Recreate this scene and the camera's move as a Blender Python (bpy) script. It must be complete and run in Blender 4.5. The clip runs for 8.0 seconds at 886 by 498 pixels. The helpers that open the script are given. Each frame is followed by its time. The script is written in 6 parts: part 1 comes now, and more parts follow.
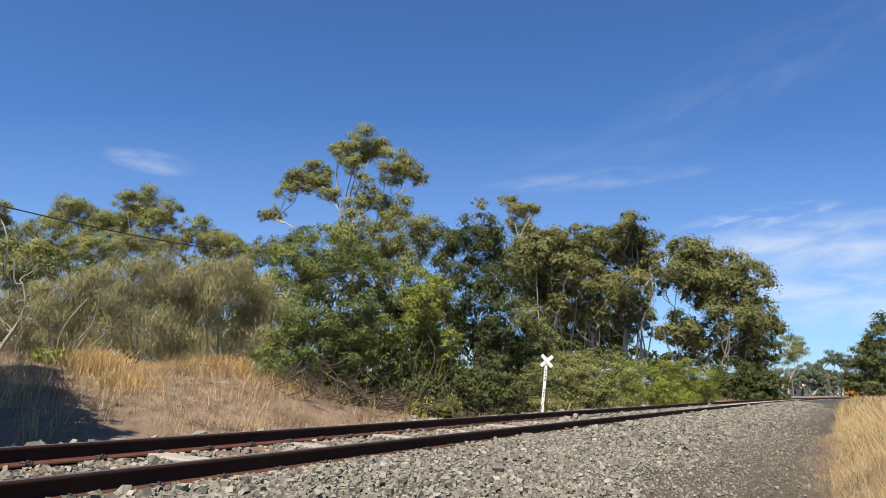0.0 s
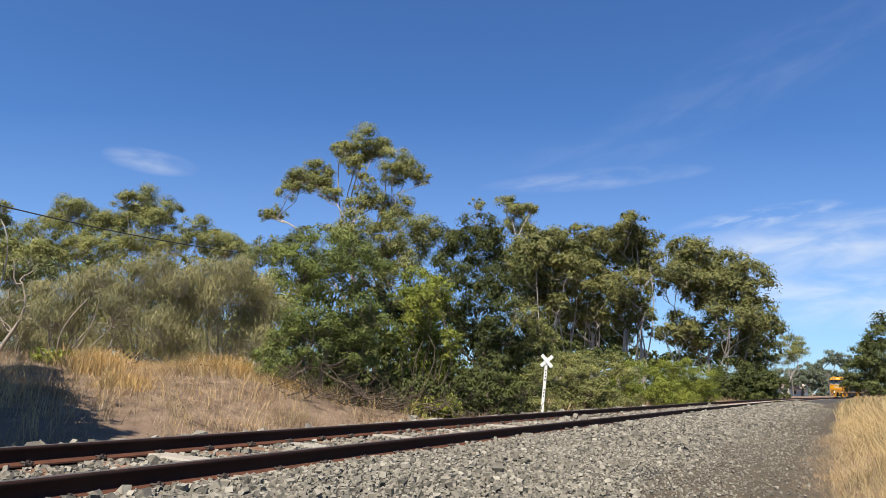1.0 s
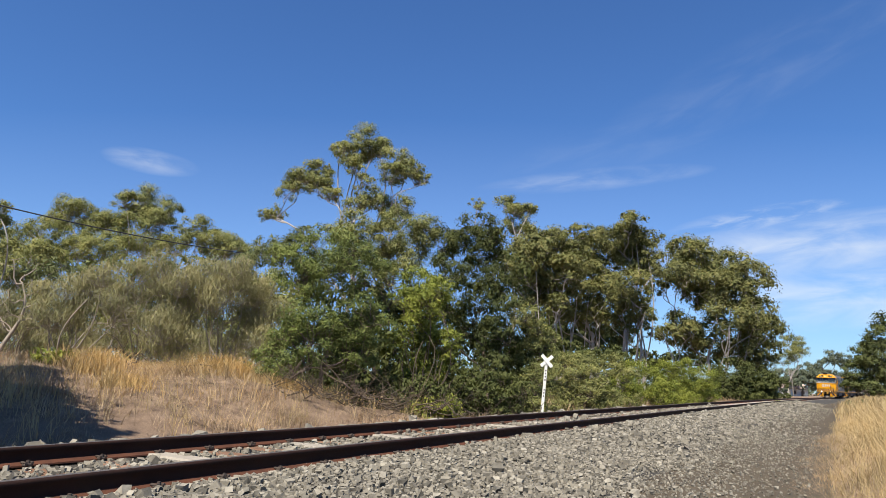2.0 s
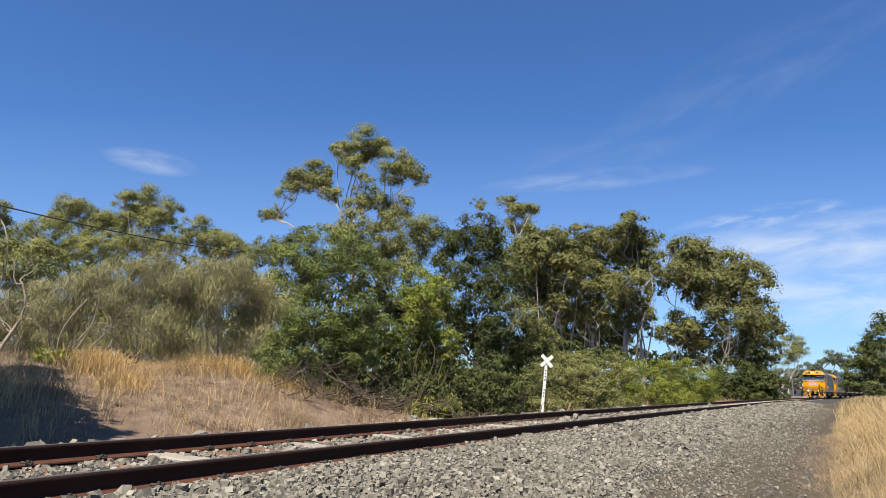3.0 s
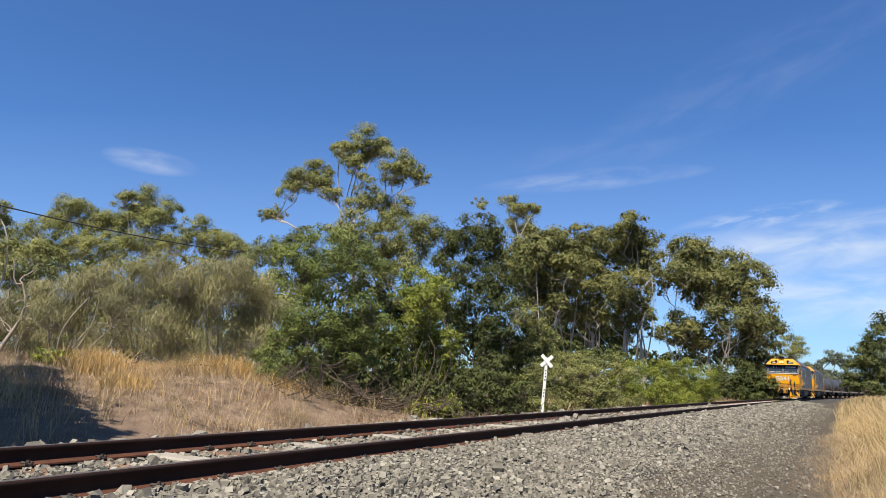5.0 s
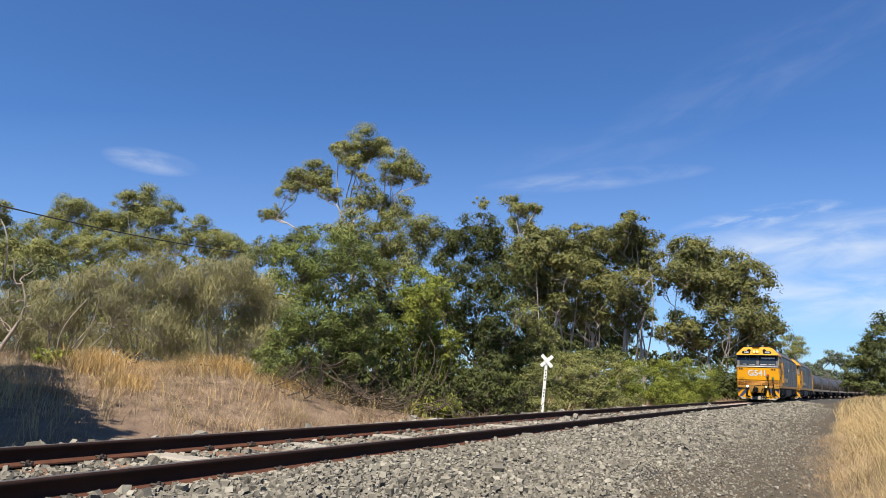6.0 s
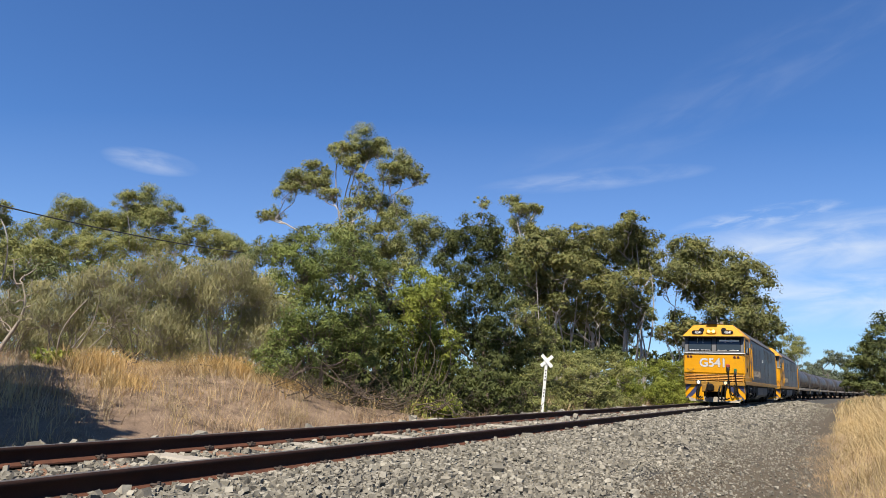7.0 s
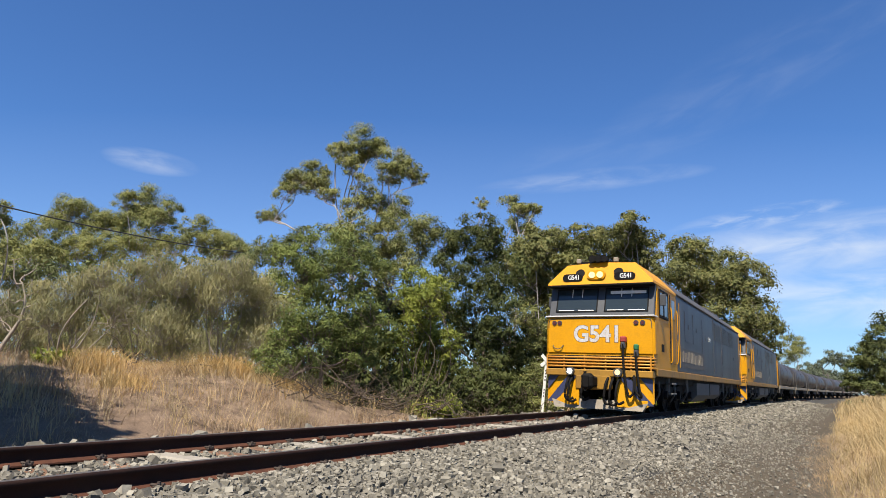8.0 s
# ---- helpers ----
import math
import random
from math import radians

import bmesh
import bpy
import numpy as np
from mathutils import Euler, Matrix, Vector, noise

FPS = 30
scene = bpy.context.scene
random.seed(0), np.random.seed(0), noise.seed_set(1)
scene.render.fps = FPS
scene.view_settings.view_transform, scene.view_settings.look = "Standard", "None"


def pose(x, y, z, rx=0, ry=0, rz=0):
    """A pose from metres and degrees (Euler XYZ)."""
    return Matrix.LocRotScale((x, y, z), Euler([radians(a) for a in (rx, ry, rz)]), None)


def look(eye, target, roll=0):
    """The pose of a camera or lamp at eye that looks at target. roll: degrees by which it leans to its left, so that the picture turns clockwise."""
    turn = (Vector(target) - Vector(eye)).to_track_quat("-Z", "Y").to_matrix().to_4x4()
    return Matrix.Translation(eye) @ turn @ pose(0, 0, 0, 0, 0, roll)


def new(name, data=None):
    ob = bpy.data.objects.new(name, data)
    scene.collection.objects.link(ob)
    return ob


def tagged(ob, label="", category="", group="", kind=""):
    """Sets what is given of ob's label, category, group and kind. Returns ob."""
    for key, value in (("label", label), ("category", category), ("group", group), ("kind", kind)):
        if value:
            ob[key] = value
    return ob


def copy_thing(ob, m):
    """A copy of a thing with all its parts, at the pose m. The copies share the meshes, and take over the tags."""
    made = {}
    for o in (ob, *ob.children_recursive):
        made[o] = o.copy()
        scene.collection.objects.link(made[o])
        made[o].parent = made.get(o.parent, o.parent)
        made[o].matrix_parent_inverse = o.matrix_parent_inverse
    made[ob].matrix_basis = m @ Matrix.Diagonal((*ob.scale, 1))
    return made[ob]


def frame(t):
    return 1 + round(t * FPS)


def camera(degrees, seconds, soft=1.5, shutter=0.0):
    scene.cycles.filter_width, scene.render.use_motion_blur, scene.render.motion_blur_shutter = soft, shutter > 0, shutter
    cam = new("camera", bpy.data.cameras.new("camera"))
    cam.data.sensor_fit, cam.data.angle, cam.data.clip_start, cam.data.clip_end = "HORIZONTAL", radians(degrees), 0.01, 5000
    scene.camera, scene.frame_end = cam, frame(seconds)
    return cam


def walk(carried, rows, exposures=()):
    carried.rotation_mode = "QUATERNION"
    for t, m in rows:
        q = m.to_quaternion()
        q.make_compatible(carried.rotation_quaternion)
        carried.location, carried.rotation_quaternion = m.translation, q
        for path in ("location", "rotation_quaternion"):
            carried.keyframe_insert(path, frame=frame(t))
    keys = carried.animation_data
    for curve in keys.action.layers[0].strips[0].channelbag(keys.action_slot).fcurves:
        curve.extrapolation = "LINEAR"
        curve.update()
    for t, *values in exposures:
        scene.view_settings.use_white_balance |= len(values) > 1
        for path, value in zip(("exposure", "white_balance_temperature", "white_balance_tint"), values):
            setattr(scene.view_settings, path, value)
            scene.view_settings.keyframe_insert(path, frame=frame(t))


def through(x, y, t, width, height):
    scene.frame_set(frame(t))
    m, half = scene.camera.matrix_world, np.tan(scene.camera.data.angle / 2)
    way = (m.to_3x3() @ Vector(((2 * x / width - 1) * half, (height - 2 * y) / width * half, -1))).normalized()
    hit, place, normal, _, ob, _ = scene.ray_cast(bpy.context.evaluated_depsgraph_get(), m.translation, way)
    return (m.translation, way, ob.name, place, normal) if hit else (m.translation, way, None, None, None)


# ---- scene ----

# ---------------------------------------------------------------- camera
EYE_Z = 0.638          # metres above the rail heads
cam = camera(67.94, 8.0, soft=0.65, shutter=0.0)
EYE = (0.0, 0.0, EYE_Z)
AIM = look(EYE, (0.0, 10.0, EYE_Z + 2.0512), roll=1.5)
walk(cam, [(0.0, AIM), (8.0, AIM)], exposures=[(0.0, 0.99), (8.0, 0.99)])

# ---------------------------------------------------------------- world, sun
SUN_TO = Vector((-0.28, -0.96, 1.50)).normalized()
world = bpy.data.worlds.new("sky")
scene.world = world
world.use_nodes = True
wn, wl = world.node_tree.nodes, world.node_tree.links
wn.clear()
sky = wn.new("ShaderNodeTexSky")
sky.sky_type = "NISHITA"
sky.sun_disc = False
sky.sun_elevation = math.asin(SUN_TO.z)
sky.sun_rotation = math.atan2(SUN_TO.x, SUN_TO.y)
sky.air_density, sky.dust_density, sky.ozone_density = 1.0, 0.3, 3.0
SKY_STRENGTH = 0.055
sun = new("sun", bpy.data.lights.new("sun", "SUN"))
sun.data.energy, sun.data.angle, sun.data.color = 5.0, radians(0.53), (1.0, 0.92, 0.79)
sun.matrix_world = look((0, 0, 60), Vector((0, 0, 60)) - SUN_TO)


def world_clouds():
    """Thin cirrus over the clear sky: streaks high up and a low bank towards the right."""
    tc = wn.new("ShaderNodeTexCoord")
    sep = wn.new("ShaderNodeSeparateXYZ")
    wl.new(tc.outputs["Generated"], sep.inputs[0])

    def op(kind, a, b=None, c=None, clamp=False):
        n = wn.new("ShaderNodeMath")
        n.operation, n.use_clamp = kind, clamp
        for i, v in enumerate((a, b, c)):
            if v is None:
                continue
            if isinstance(v, (int, float)):
                n.inputs[i].default_value = v
            else:
                wl.new(v, n.inputs[i])
        return n.outputs[0]

    x, y, z = sep.outputs
    yy = op("MAXIMUM", y, 0.05)
    az, el = op("DIVIDE", x, yy), op("DIVIDE", z, yy)   # tangent-plane bearings

    def streak(a0, e0, length, width, slope, scale, lo, hi, amount):
        """A streak of cloud centred on a bearing, with a slope."""
        da, de = op("SUBTRACT", az, a0), op("SUBTRACT", el, e0)
        along = op("ADD", da, op("MULTIPLY", de, slope))
        across = op("SUBTRACT", de, op("MULTIPLY", da, slope))
        g = op("ADD", op("POWER", op("DIVIDE", along, length), 2.0), op("POWER", op("DIVIDE", across, width), 2.0))
        fall = op("SUBTRACT", 1.0, g, clamp=True)
        vec = wn.new("ShaderNodeCombineXYZ")
        wl.new(op("MULTIPLY", along, scale), vec.inputs[0])
        wl.new(op("MULTIPLY", across, scale * 4.0), vec.inputs[1])
        nz = wn.new("ShaderNodeTexNoise")
        nz.inputs["Scale"].default_value, nz.inputs["Detail"].default_value = 1.0, 7.0
        nz.inputs["Roughness"].default_value, nz.inputs["Distortion"].default_value = 0.55, 0.5
        wl.new(vec.outputs[0], nz.inputs["Vector"])
        mr = wn.new("ShaderNodeMapRange")
        mr.interpolation_type = "SMOOTHSTEP"
        for i, v in ((1, lo), (2, hi), (3, 0.0), (4, amount)):
            mr.inputs[i].default_value = v
        wl.new(nz.outputs[0], mr.inputs[0])
        return op("MULTIPLY", mr.outputs[0], fall)

    total = streak(-0.470, 0.335, 0.085, 0.022, -0.17, 9.0, 0.25, 0.7, 0.30)
    for row in CLOUDS:
        total = op("ADD", total, streak(*row))
    # haze that whitens the sky low down
    low = op("MULTIPLY", op("SUBTRACT", 1.0, op("DIVIDE", el, 0.42), clamp=True), 0.16)
    total = op("MINIMUM", op("ADD", total, low), 0.85)
    mix = wn.new("ShaderNodeMix")
    mix.data_type = "RGBA"
    mix.inputs["B"].default_value = (8.2, 8.6, 9.0, 1)
    wl.new(total, mix.inputs["Factor"])
    tint = wn.new("ShaderNodeMix")
    tint.data_type, tint.blend_type = "RGBA", "MULTIPLY"
    tint.inputs["Factor"].default_value = 1.0
    tint.inputs["B"].default_value = (0.60, 0.93, 1.36, 1)
    wl.new(sky.outputs[0], tint.inputs["A"])
    wl.new(tint.outputs["Result"], mix.inputs["A"])
    bg = wn.new("ShaderNodeBackground")
    bg.inputs["Strength"].default_value = SKY_STRENGTH
    wl.new(mix.outputs["Result"], bg.inputs["Color"])
    out = wn.new("ShaderNodeOutputWorld")
    wl.new(bg.outputs[0], out.inputs["Surface"])


# bearing, height, length, width, slope, grain, threshold low and high, amount
CLOUDS = [
    (0.62, 0.235, 0.40, 0.050, 0.16, 6.0, 0.25, 0.80, 0.66),
    (0.66, 0.150, 0.34, 0.060, 0.05, 6.0, 0.30, 0.75, 0.55),
    (0.24, 0.325, 0.20, 0.020, 0.12, 9.0, 0.32, 0.75, 0.22),
    (0.50, 0.270, 0.16, 0.020, 0.20, 14.0, 0.40, 0.80, 0.45),
    (0.52, 0.520, 0.40, 0.080, 0.55, 5.0, 0.35, 0.80, 0.07),
    (0.30, 0.390, 0.25, 0.050, 0.30, 6.0, 0.38, 0.80, 0.06),
]
world_clouds()

# ---------------------------------------------------------------- track line
TRACK_OFF, HEADING, BEND, CANT = 5.263, 0.5214, 0.0006, 0.0177
S_MIN, S_MAX, S_STEP = -120.0, 700.0, 0.5


def bend_at(s):
    return BEND + (0.0006 if s > 110 else 0.0)


def make_line():
    n0 = int(-S_MIN / S_STEP)
    n1 = int(S_MAX / S_STEP)
    base = (-TRACK_OFF * math.cos(HEADING), TRACK_OFF * math.sin(HEADING))
    rows = {0: (base[0], base[1], HEADING)}
    for step, count in ((1, n1), (-1, n0)):
        x, y, th = rows[0]
        for i in range(1, count + 1):
            s = step * (i - 0.5) * S_STEP
            k = bend_at(s)
            mid = th + step * k * S_STEP / 2
            x += step * math.sin(mid) * S_STEP
            y += step * math.cos(mid) * S_STEP
            th += step * k * S_STEP
            rows[step * i] = (x, y, th)
    keys = sorted(rows)
    return np.array([k * S_STEP for k in keys]), np.array([rows[k] for k in keys])


LINE_S, LINE = make_line()


def tr(s, u=0.0, z=0.0):
    """World place at s metres along the line, u to its right (camera side), z above the rail heads."""
    x, y, th = (np.interp(s, LINE_S, LINE[:, i]) for i in range(3))
    return Vector((float(x + u * math.cos(th)), float(y - u * math.sin(th)), z))


def heading(s):
    return float(np.interp(s, LINE_S, LINE[:, 2]))


def tr_np(s, u):
    x, y, th = (np.interp(s, LINE_S, LINE[:, i]) for i in range(3))
    return x + u * np.cos(th), y - u * np.sin(th)


def su_np(x, y):
    """Along and across for many world places (nearest point of the line)."""
    pts = LINE[::8]
    out_s, out_u = np.zeros(len(x)), np.zeros(len(x))
    for i in range(0, len(x), 4000):
        dx, dy = x[i:i + 4000, None] - pts[None, :, 0], y[i:i + 4000, None] - pts[None, :, 1]
        j = np.argmin(dx * dx + dy * dy, axis=1)
        ii = np.arange(len(j))
        th = pts[j, 2]
        out_s[i:i + 4000] = LINE_S[::8][j] + dx[ii, j] * np.sin(th) + dy[ii, j] * np.cos(th)
        out_u[i:i + 4000] = dx[ii, j] * np.cos(th) - dy[ii, j] * np.sin(th)
    return out_s, out_u


def wob(s, u, scale, seed):
    """Smooth pseudo-random relief made of a few sines."""
    r = np.random.RandomState(seed)
    v = 0
    for i in range(5):
        a, p, q = r.uniform(0, 6.283), r.uniform(0, 6.283), r.uniform(0.6, 2.2)
        v = v + np.sin((s * math.cos(a) + u * math.sin(a)) * q / scale + p) / q
    return v / 3.0


def ground_z(s, u):
    """Height of the natural ground over the rail heads."""
    s, u = np.asarray(s, float), np.asarray(u, float)
    right = np.interp(u, [0, 1.5, 3.0, 4.0, 5.2, 6.5, 12, 60], [-0.56, -0.56, -0.55, -0.53, -0.47, -0.33, -0.22, -0.2])
    top = 1.25 + 0.25 * wob(s, u, 6.0, 3)
    fade = np.clip((17.5 - s) / 5.0, 0.10, 1.0)
    bank = np.interp(-u, [0, 2.6, 3.6, 5.0, 6.5, 8.5, 12, 40, 400], [-0.45, -0.42, -0.36, -0.05, 0.32, 0.60, 0.72, 0.9, 1.0])
    left = -0.42 + (bank + 0.42) * fade * (0.85 + 0.25 * top / 1.25)
    z = np.where(u > 0, right, left)
    rough = 0.05 * wob(s, u, 0.8, 5) + 0.03 * wob(s, u, 0.3, 6)
    damp = np.clip((np.abs(u) - 2.4) / 2.0, 0.15, 1)
    hummock = 0.11 * wob(s, u, 0.55, 17) * np.clip((-u - 3.4) / 1.2, 0, 1) * np.clip((30 - s) / 8, 0, 1)
    return z + rough * damp + hummock


# ---------------------------------------------------------------- materials
def nodes_of(name):
    m = bpy.data.materials.new(name)
    m.use_nodes = True
    nt = m.node_tree
    nt.nodes.clear()
    out = nt.nodes.new("ShaderNodeOutputMaterial")
    b = nt.nodes.new("ShaderNodeBsdfPrincipled")
    nt.links.new(b.outputs[0], out.inputs[0])
    return m, nt, b, out


def ramp(nt, src, stops):
    r = nt.nodes.new("ShaderNodeValToRGB")
    while len(r.color_ramp.elements) < len(stops):
        r.color_ramp.elements.new(0.5)
    for e, (p, c) in zip(r.color_ramp.elements, stops):
        e.position, e.color = p, (*c, 1)
    nt.links.new(src, r.inputs[0])
    return r.outputs[0]


def noise_out(nt, scale, detail=5.0, rough=0.6, stretch=None):
    tc = nt.nodes.new("ShaderNodeTexCoord")
    n = nt.nodes.new("ShaderNodeTexNoise")
    n.inputs["Scale"].default_value, n.inputs["Detail"].default_value, n.inputs["Roughness"].default_value = scale, detail, rough
    if stretch:
        mp = nt.nodes.new("ShaderNodeMapping")
        mp.inputs["Scale"].default_value = stretch
        nt.links.new(tc.outputs["Object"], mp.inputs[0])
        nt.links.new(mp.outputs[0], n.inputs["Vector"])
    else:
        nt.links.new(tc.outputs["Object"], n.inputs["Vector"])
    return n.outputs[0]


def mixc(nt, fac, a, b, blend="MIX"):
    m = nt.nodes.new("ShaderNodeMix")
    m.data_type, m.blend_type = "RGBA", blend
    for key, v in (("Factor", fac), ("A", a), ("B", b)):
        if isinstance(v, (int, float)):
            m.inputs[key].default_value = v
        elif isinstance(v, tuple):
            m.inputs[key].default_value = (*v, 1)
        else:
            nt.links.new(v, m.inputs[key])
    return m.outputs["Result"]


def bump(nt, b, src, strength=0.3, distance=0.01):
    n = nt.nodes.new("ShaderNodeBump")
    n.inputs["Strength"].default_value, n.inputs["Distance"].default_value = strength, distance
    nt.links.new(src, n.inputs["Height"])
    nt.links.new(n.outputs[0], b.inputs["Normal"])


def surf(name, col, dark=None, scale=6.0, fine=60.0, rough=0.6, metal=0.0, relief=0.15, island=0.0, obrand=0.0, spec=0.5, stretch=None, grime=None, grime_amt=0.5):
    """A painted, stony or metal surface: two scales of variation, relief, grime."""
    m, nt, b, out = nodes_of(name)
    dark = dark or tuple(c * 0.65 for c in col)
    big = noise_out(nt, scale, 4, 0.55, stretch)
    small = noise_out(nt, fine, 3, 0.6, stretch)
    c = ramp(nt, big, [(0.3, dark), (0.68, col)])
    c = mixc(nt, 0.35, c, ramp(nt, small, [(0.3, tuple(x * 0.7 for x in col)), (0.7, tuple(min(1, x * 1.2) for x in col))]))
    if grime:
        g = noise_out(nt, scale * 2.3, 6, 0.7, stretch)
        gm = nt.nodes.new("ShaderNodeMapRange")
        gm.inputs[1].default_value, gm.inputs[2].default_value, gm.inputs[4].default_value = 0.5, 0.72, grime_amt
        nt.links.new(g, gm.inputs[0])
        c = mixc(nt, gm.outputs[0], c, grime)
    for amt, src in ((island, "island"), (obrand, "object")):
        if amt:
            n = nt.nodes.new("ShaderNodeNewGeometry" if src == "island" else "ShaderNodeObjectInfo")
            v = n.outputs["Random Per Island"] if src == "island" else n.outputs["Random"]
            c = mixc(nt, 1.0, c, ramp(nt, v, [(0.0, (1 - amt,) * 3), (0.5, (1.0, 0.98, 0.95)), (1.0, (1 + amt, 1 + amt, 1 + amt))]), "MULTIPLY")
    nt.links.new(c, b.inputs["Base Color"])
    rr = nt.nodes.new("ShaderNodeMapRange")
    rr.inputs[3].default_value, rr.inputs[4].default_value = max(0.05, rough - 0.12), min(1, rough + 0.12)
    nt.links.new(big, rr.inputs[0])
    nt.links.new(rr.outputs[0], b.inputs["Roughness"])
    b.inputs["Metallic"].default_value = metal
    b.inputs["Specular IOR Level"].default_value = spec
    if relief:
        bump(nt, b, small, relief, 0.01)
    return m


def leaf_mat(name, cols, patch=0.5, through=0.2, rough=0.65, glow=(1.15, 1.2, 0.55)):
    """Leaves: colour by leaf and by patch, some light through; patches imitate lit and shaded puffs."""
    m, nt, b, out = nodes_of(name)
    mean = [sum(c[i] for c in cols) / len(cols) for i in range(3)]
    cols = [tuple(0.55 * m_ + 0.45 * v for m_, v in zip(mean, c)) for c in cols]
    geo = nt.nodes.new("ShaderNodeNewGeometry")
    c1 = ramp(nt, geo.outputs["Random Per Island"], [(i / (len(cols) - 1), c) for i, c in enumerate(cols)])
    n = noise_out(nt, patch, 3, 0.6)
    # patch tones vary at random and imitate bright tops and dark gaps
    c2 = ramp(nt, n, [(0.32, (0.66, 0.70, 0.68)), (0.5, (0.95, 0.95, 0.9)), (0.68, (1.25, 1.20, 1.05))])
    c = mixc(nt, 1.0, c1, c2, "MULTIPLY")
    nt.links.new(c, b.inputs["Base Color"])
    b.inputs["Roughness"].default_value = rough
    b.inputs["Specular IOR Level"].default_value = 0.15
    t = nt.nodes.new("ShaderNodeBsdfTranslucent")
    nt.links.new(mixc(nt, 1.0, c, glow, "MULTIPLY"), t.inputs[0])
    mx = nt.nodes.new("ShaderNodeMixShader")
    mx.inputs[0].default_value = through
    nt.links.new(b.outputs[0], mx.inputs[1])
    nt.links.new(t.outputs[0], mx.inputs[2])
    nt.links.new(mx.outputs[0], out.inputs[0])
    return m


def ground_mat():
    m, nt, b, out = nodes_of("dry_ground")
    big = noise_out(nt, 0.35, 5, 0.6)
    mid = noise_out(nt, 3.0, 6, 0.65)
    fine = noise_out(nt, 45.0, 4, 0.7)
    a = ramp(nt, mid, [(0.34, (0.0759, 0.0536, 0.0402)), (0.5, (0.21, 0.15, 0.109)), (0.66, (0.339, 0.254, 0.179))])
    c = mixc(nt, ramp(nt, big, [(0.4, (0, 0, 0)), (0.62, (1, 1, 1))]), a, (0.225, 0.162, 0.118))
    c = mixc(nt, 0.6, c, ramp(nt, fine, [(0.3, (0.35, 0.33, 0.3)), (0.7, (1.35, 1.3, 1.2))]), "MULTIPLY")
    nt.links.new(c, b.inputs["Base Color"])
    b.inputs["Roughness"].default_value = 0.95
    b.inputs["Specular IOR Level"].default_value = 0.15
    bump(nt, b, mixc(nt, 0.5, fine, mid), 1.0, 0.08)
    return m


M_GROUND = ground_mat()
M_PATH = surf("dirt_path", (0.0874, 0.0711, 0.0501), (0.042, 0.0334, 0.0243), 3.0, 45, 0.95, relief=1.0, spec=0.15)
# Bed darker than its stones: the shadow in their gaps is in the colour.
M_BED_SHADE = surf("ballast_bed", (0.0579, 0.0534, 0.0458), (0.0229, 0.0208, 0.0177), 22, 40, 0.95, relief=0.9, spec=0.2)
M_STONE = surf("ballast_stone", (0.201, 0.185, 0.15), (0.105, 0.0949, 0.0774), 14, 90, 0.9, relief=0.15, island=0.42, spec=0.25)
# Rust brown, darkened further for the shade of the head over the web.
M_RAIL_SIDE = surf("rail_rust_shade", (0.0305, 0.0122, 0.00794), (0.011, 0.00549, 0.00427), 7, 90, 0.75, relief=0.3, spec=0.25)
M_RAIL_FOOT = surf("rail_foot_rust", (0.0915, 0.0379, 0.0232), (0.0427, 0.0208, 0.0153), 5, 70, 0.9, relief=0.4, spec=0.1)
M_RAIL_TOP = surf("rail_head_steel", (0.122, 0.107, 0.0915), (0.0672, 0.0562, 0.0476), 3, 60, 0.55, metal=0.45, relief=0.05)
M_CONCRETE = surf("sleeper_concrete", (0.305, 0.278, 0.238), (0.201, 0.18, 0.153), 5, 60, 0.9, relief=0.3, obrand=0.1, spec=0.2)
M_SLEEPER = surf("sleeper_rusty", (0.208, 0.122, 0.0794), (0.104, 0.0611, 0.0427), 5, 50, 0.9, relief=0.4, obrand=0.25, spec=0.15, stretch=(0.3, 3, 3))
M_CLIP = surf("clip_steel", (0.0611, 0.0458, 0.0366), (0.0305, 0.0214, 0.0183), 20, 80, 0.7, metal=0.2, relief=0.3)


# ---------------------------------------------------------------- mesh helpers
def part(name, bm, material, parent=None, label="", smooth=False):
    me = bpy.data.meshes.new(name)
    bm.normal_update()
    bm.to_mesh(me)
    bm.free()
    if smooth:
        me.shade_smooth()
    for mt in (material if isinstance(material, (list, tuple)) else [material]):
        me.materials.append(mt)
    ob = new(name, me)
    ob.parent = parent
    if label:
        tagged(ob, label)
    return ob


def fast_mesh(name, verts, faces, material, parent=None, smooth=False):
    """A mesh from arrays; faces: array (n, 3) or (n, 4)."""
    verts, faces = np.asarray(verts, np.float32), np.asarray(faces, np.int32)
    me = bpy.data.meshes.new(name)
    n, k = faces.shape
    me.vertices.add(len(verts))
    me.vertices.foreach_set("co", verts.ravel())
    me.loops.add(n * k)
    me.loops.foreach_set("vertex_index", faces.ravel())
    me.polygons.add(n)
    me.polygons.foreach_set("loop_start", np.arange(0, n * k, k, dtype=np.int32))
    me.polygons.foreach_set("loop_total", np.full(n, k, np.int32))
    me.polygons.foreach_set("use_smooth", np.full(n, smooth, bool))
    me.update(calc_edges=True)
    me.materials.append(material)
    ob = new(name, me)
    ob.parent = parent
    return ob


def empty(name, m=None):
    ob = new(name)
    ob.empty_display_size = 0.3
    if m is not None:
        ob.matrix_world = m
    return ob


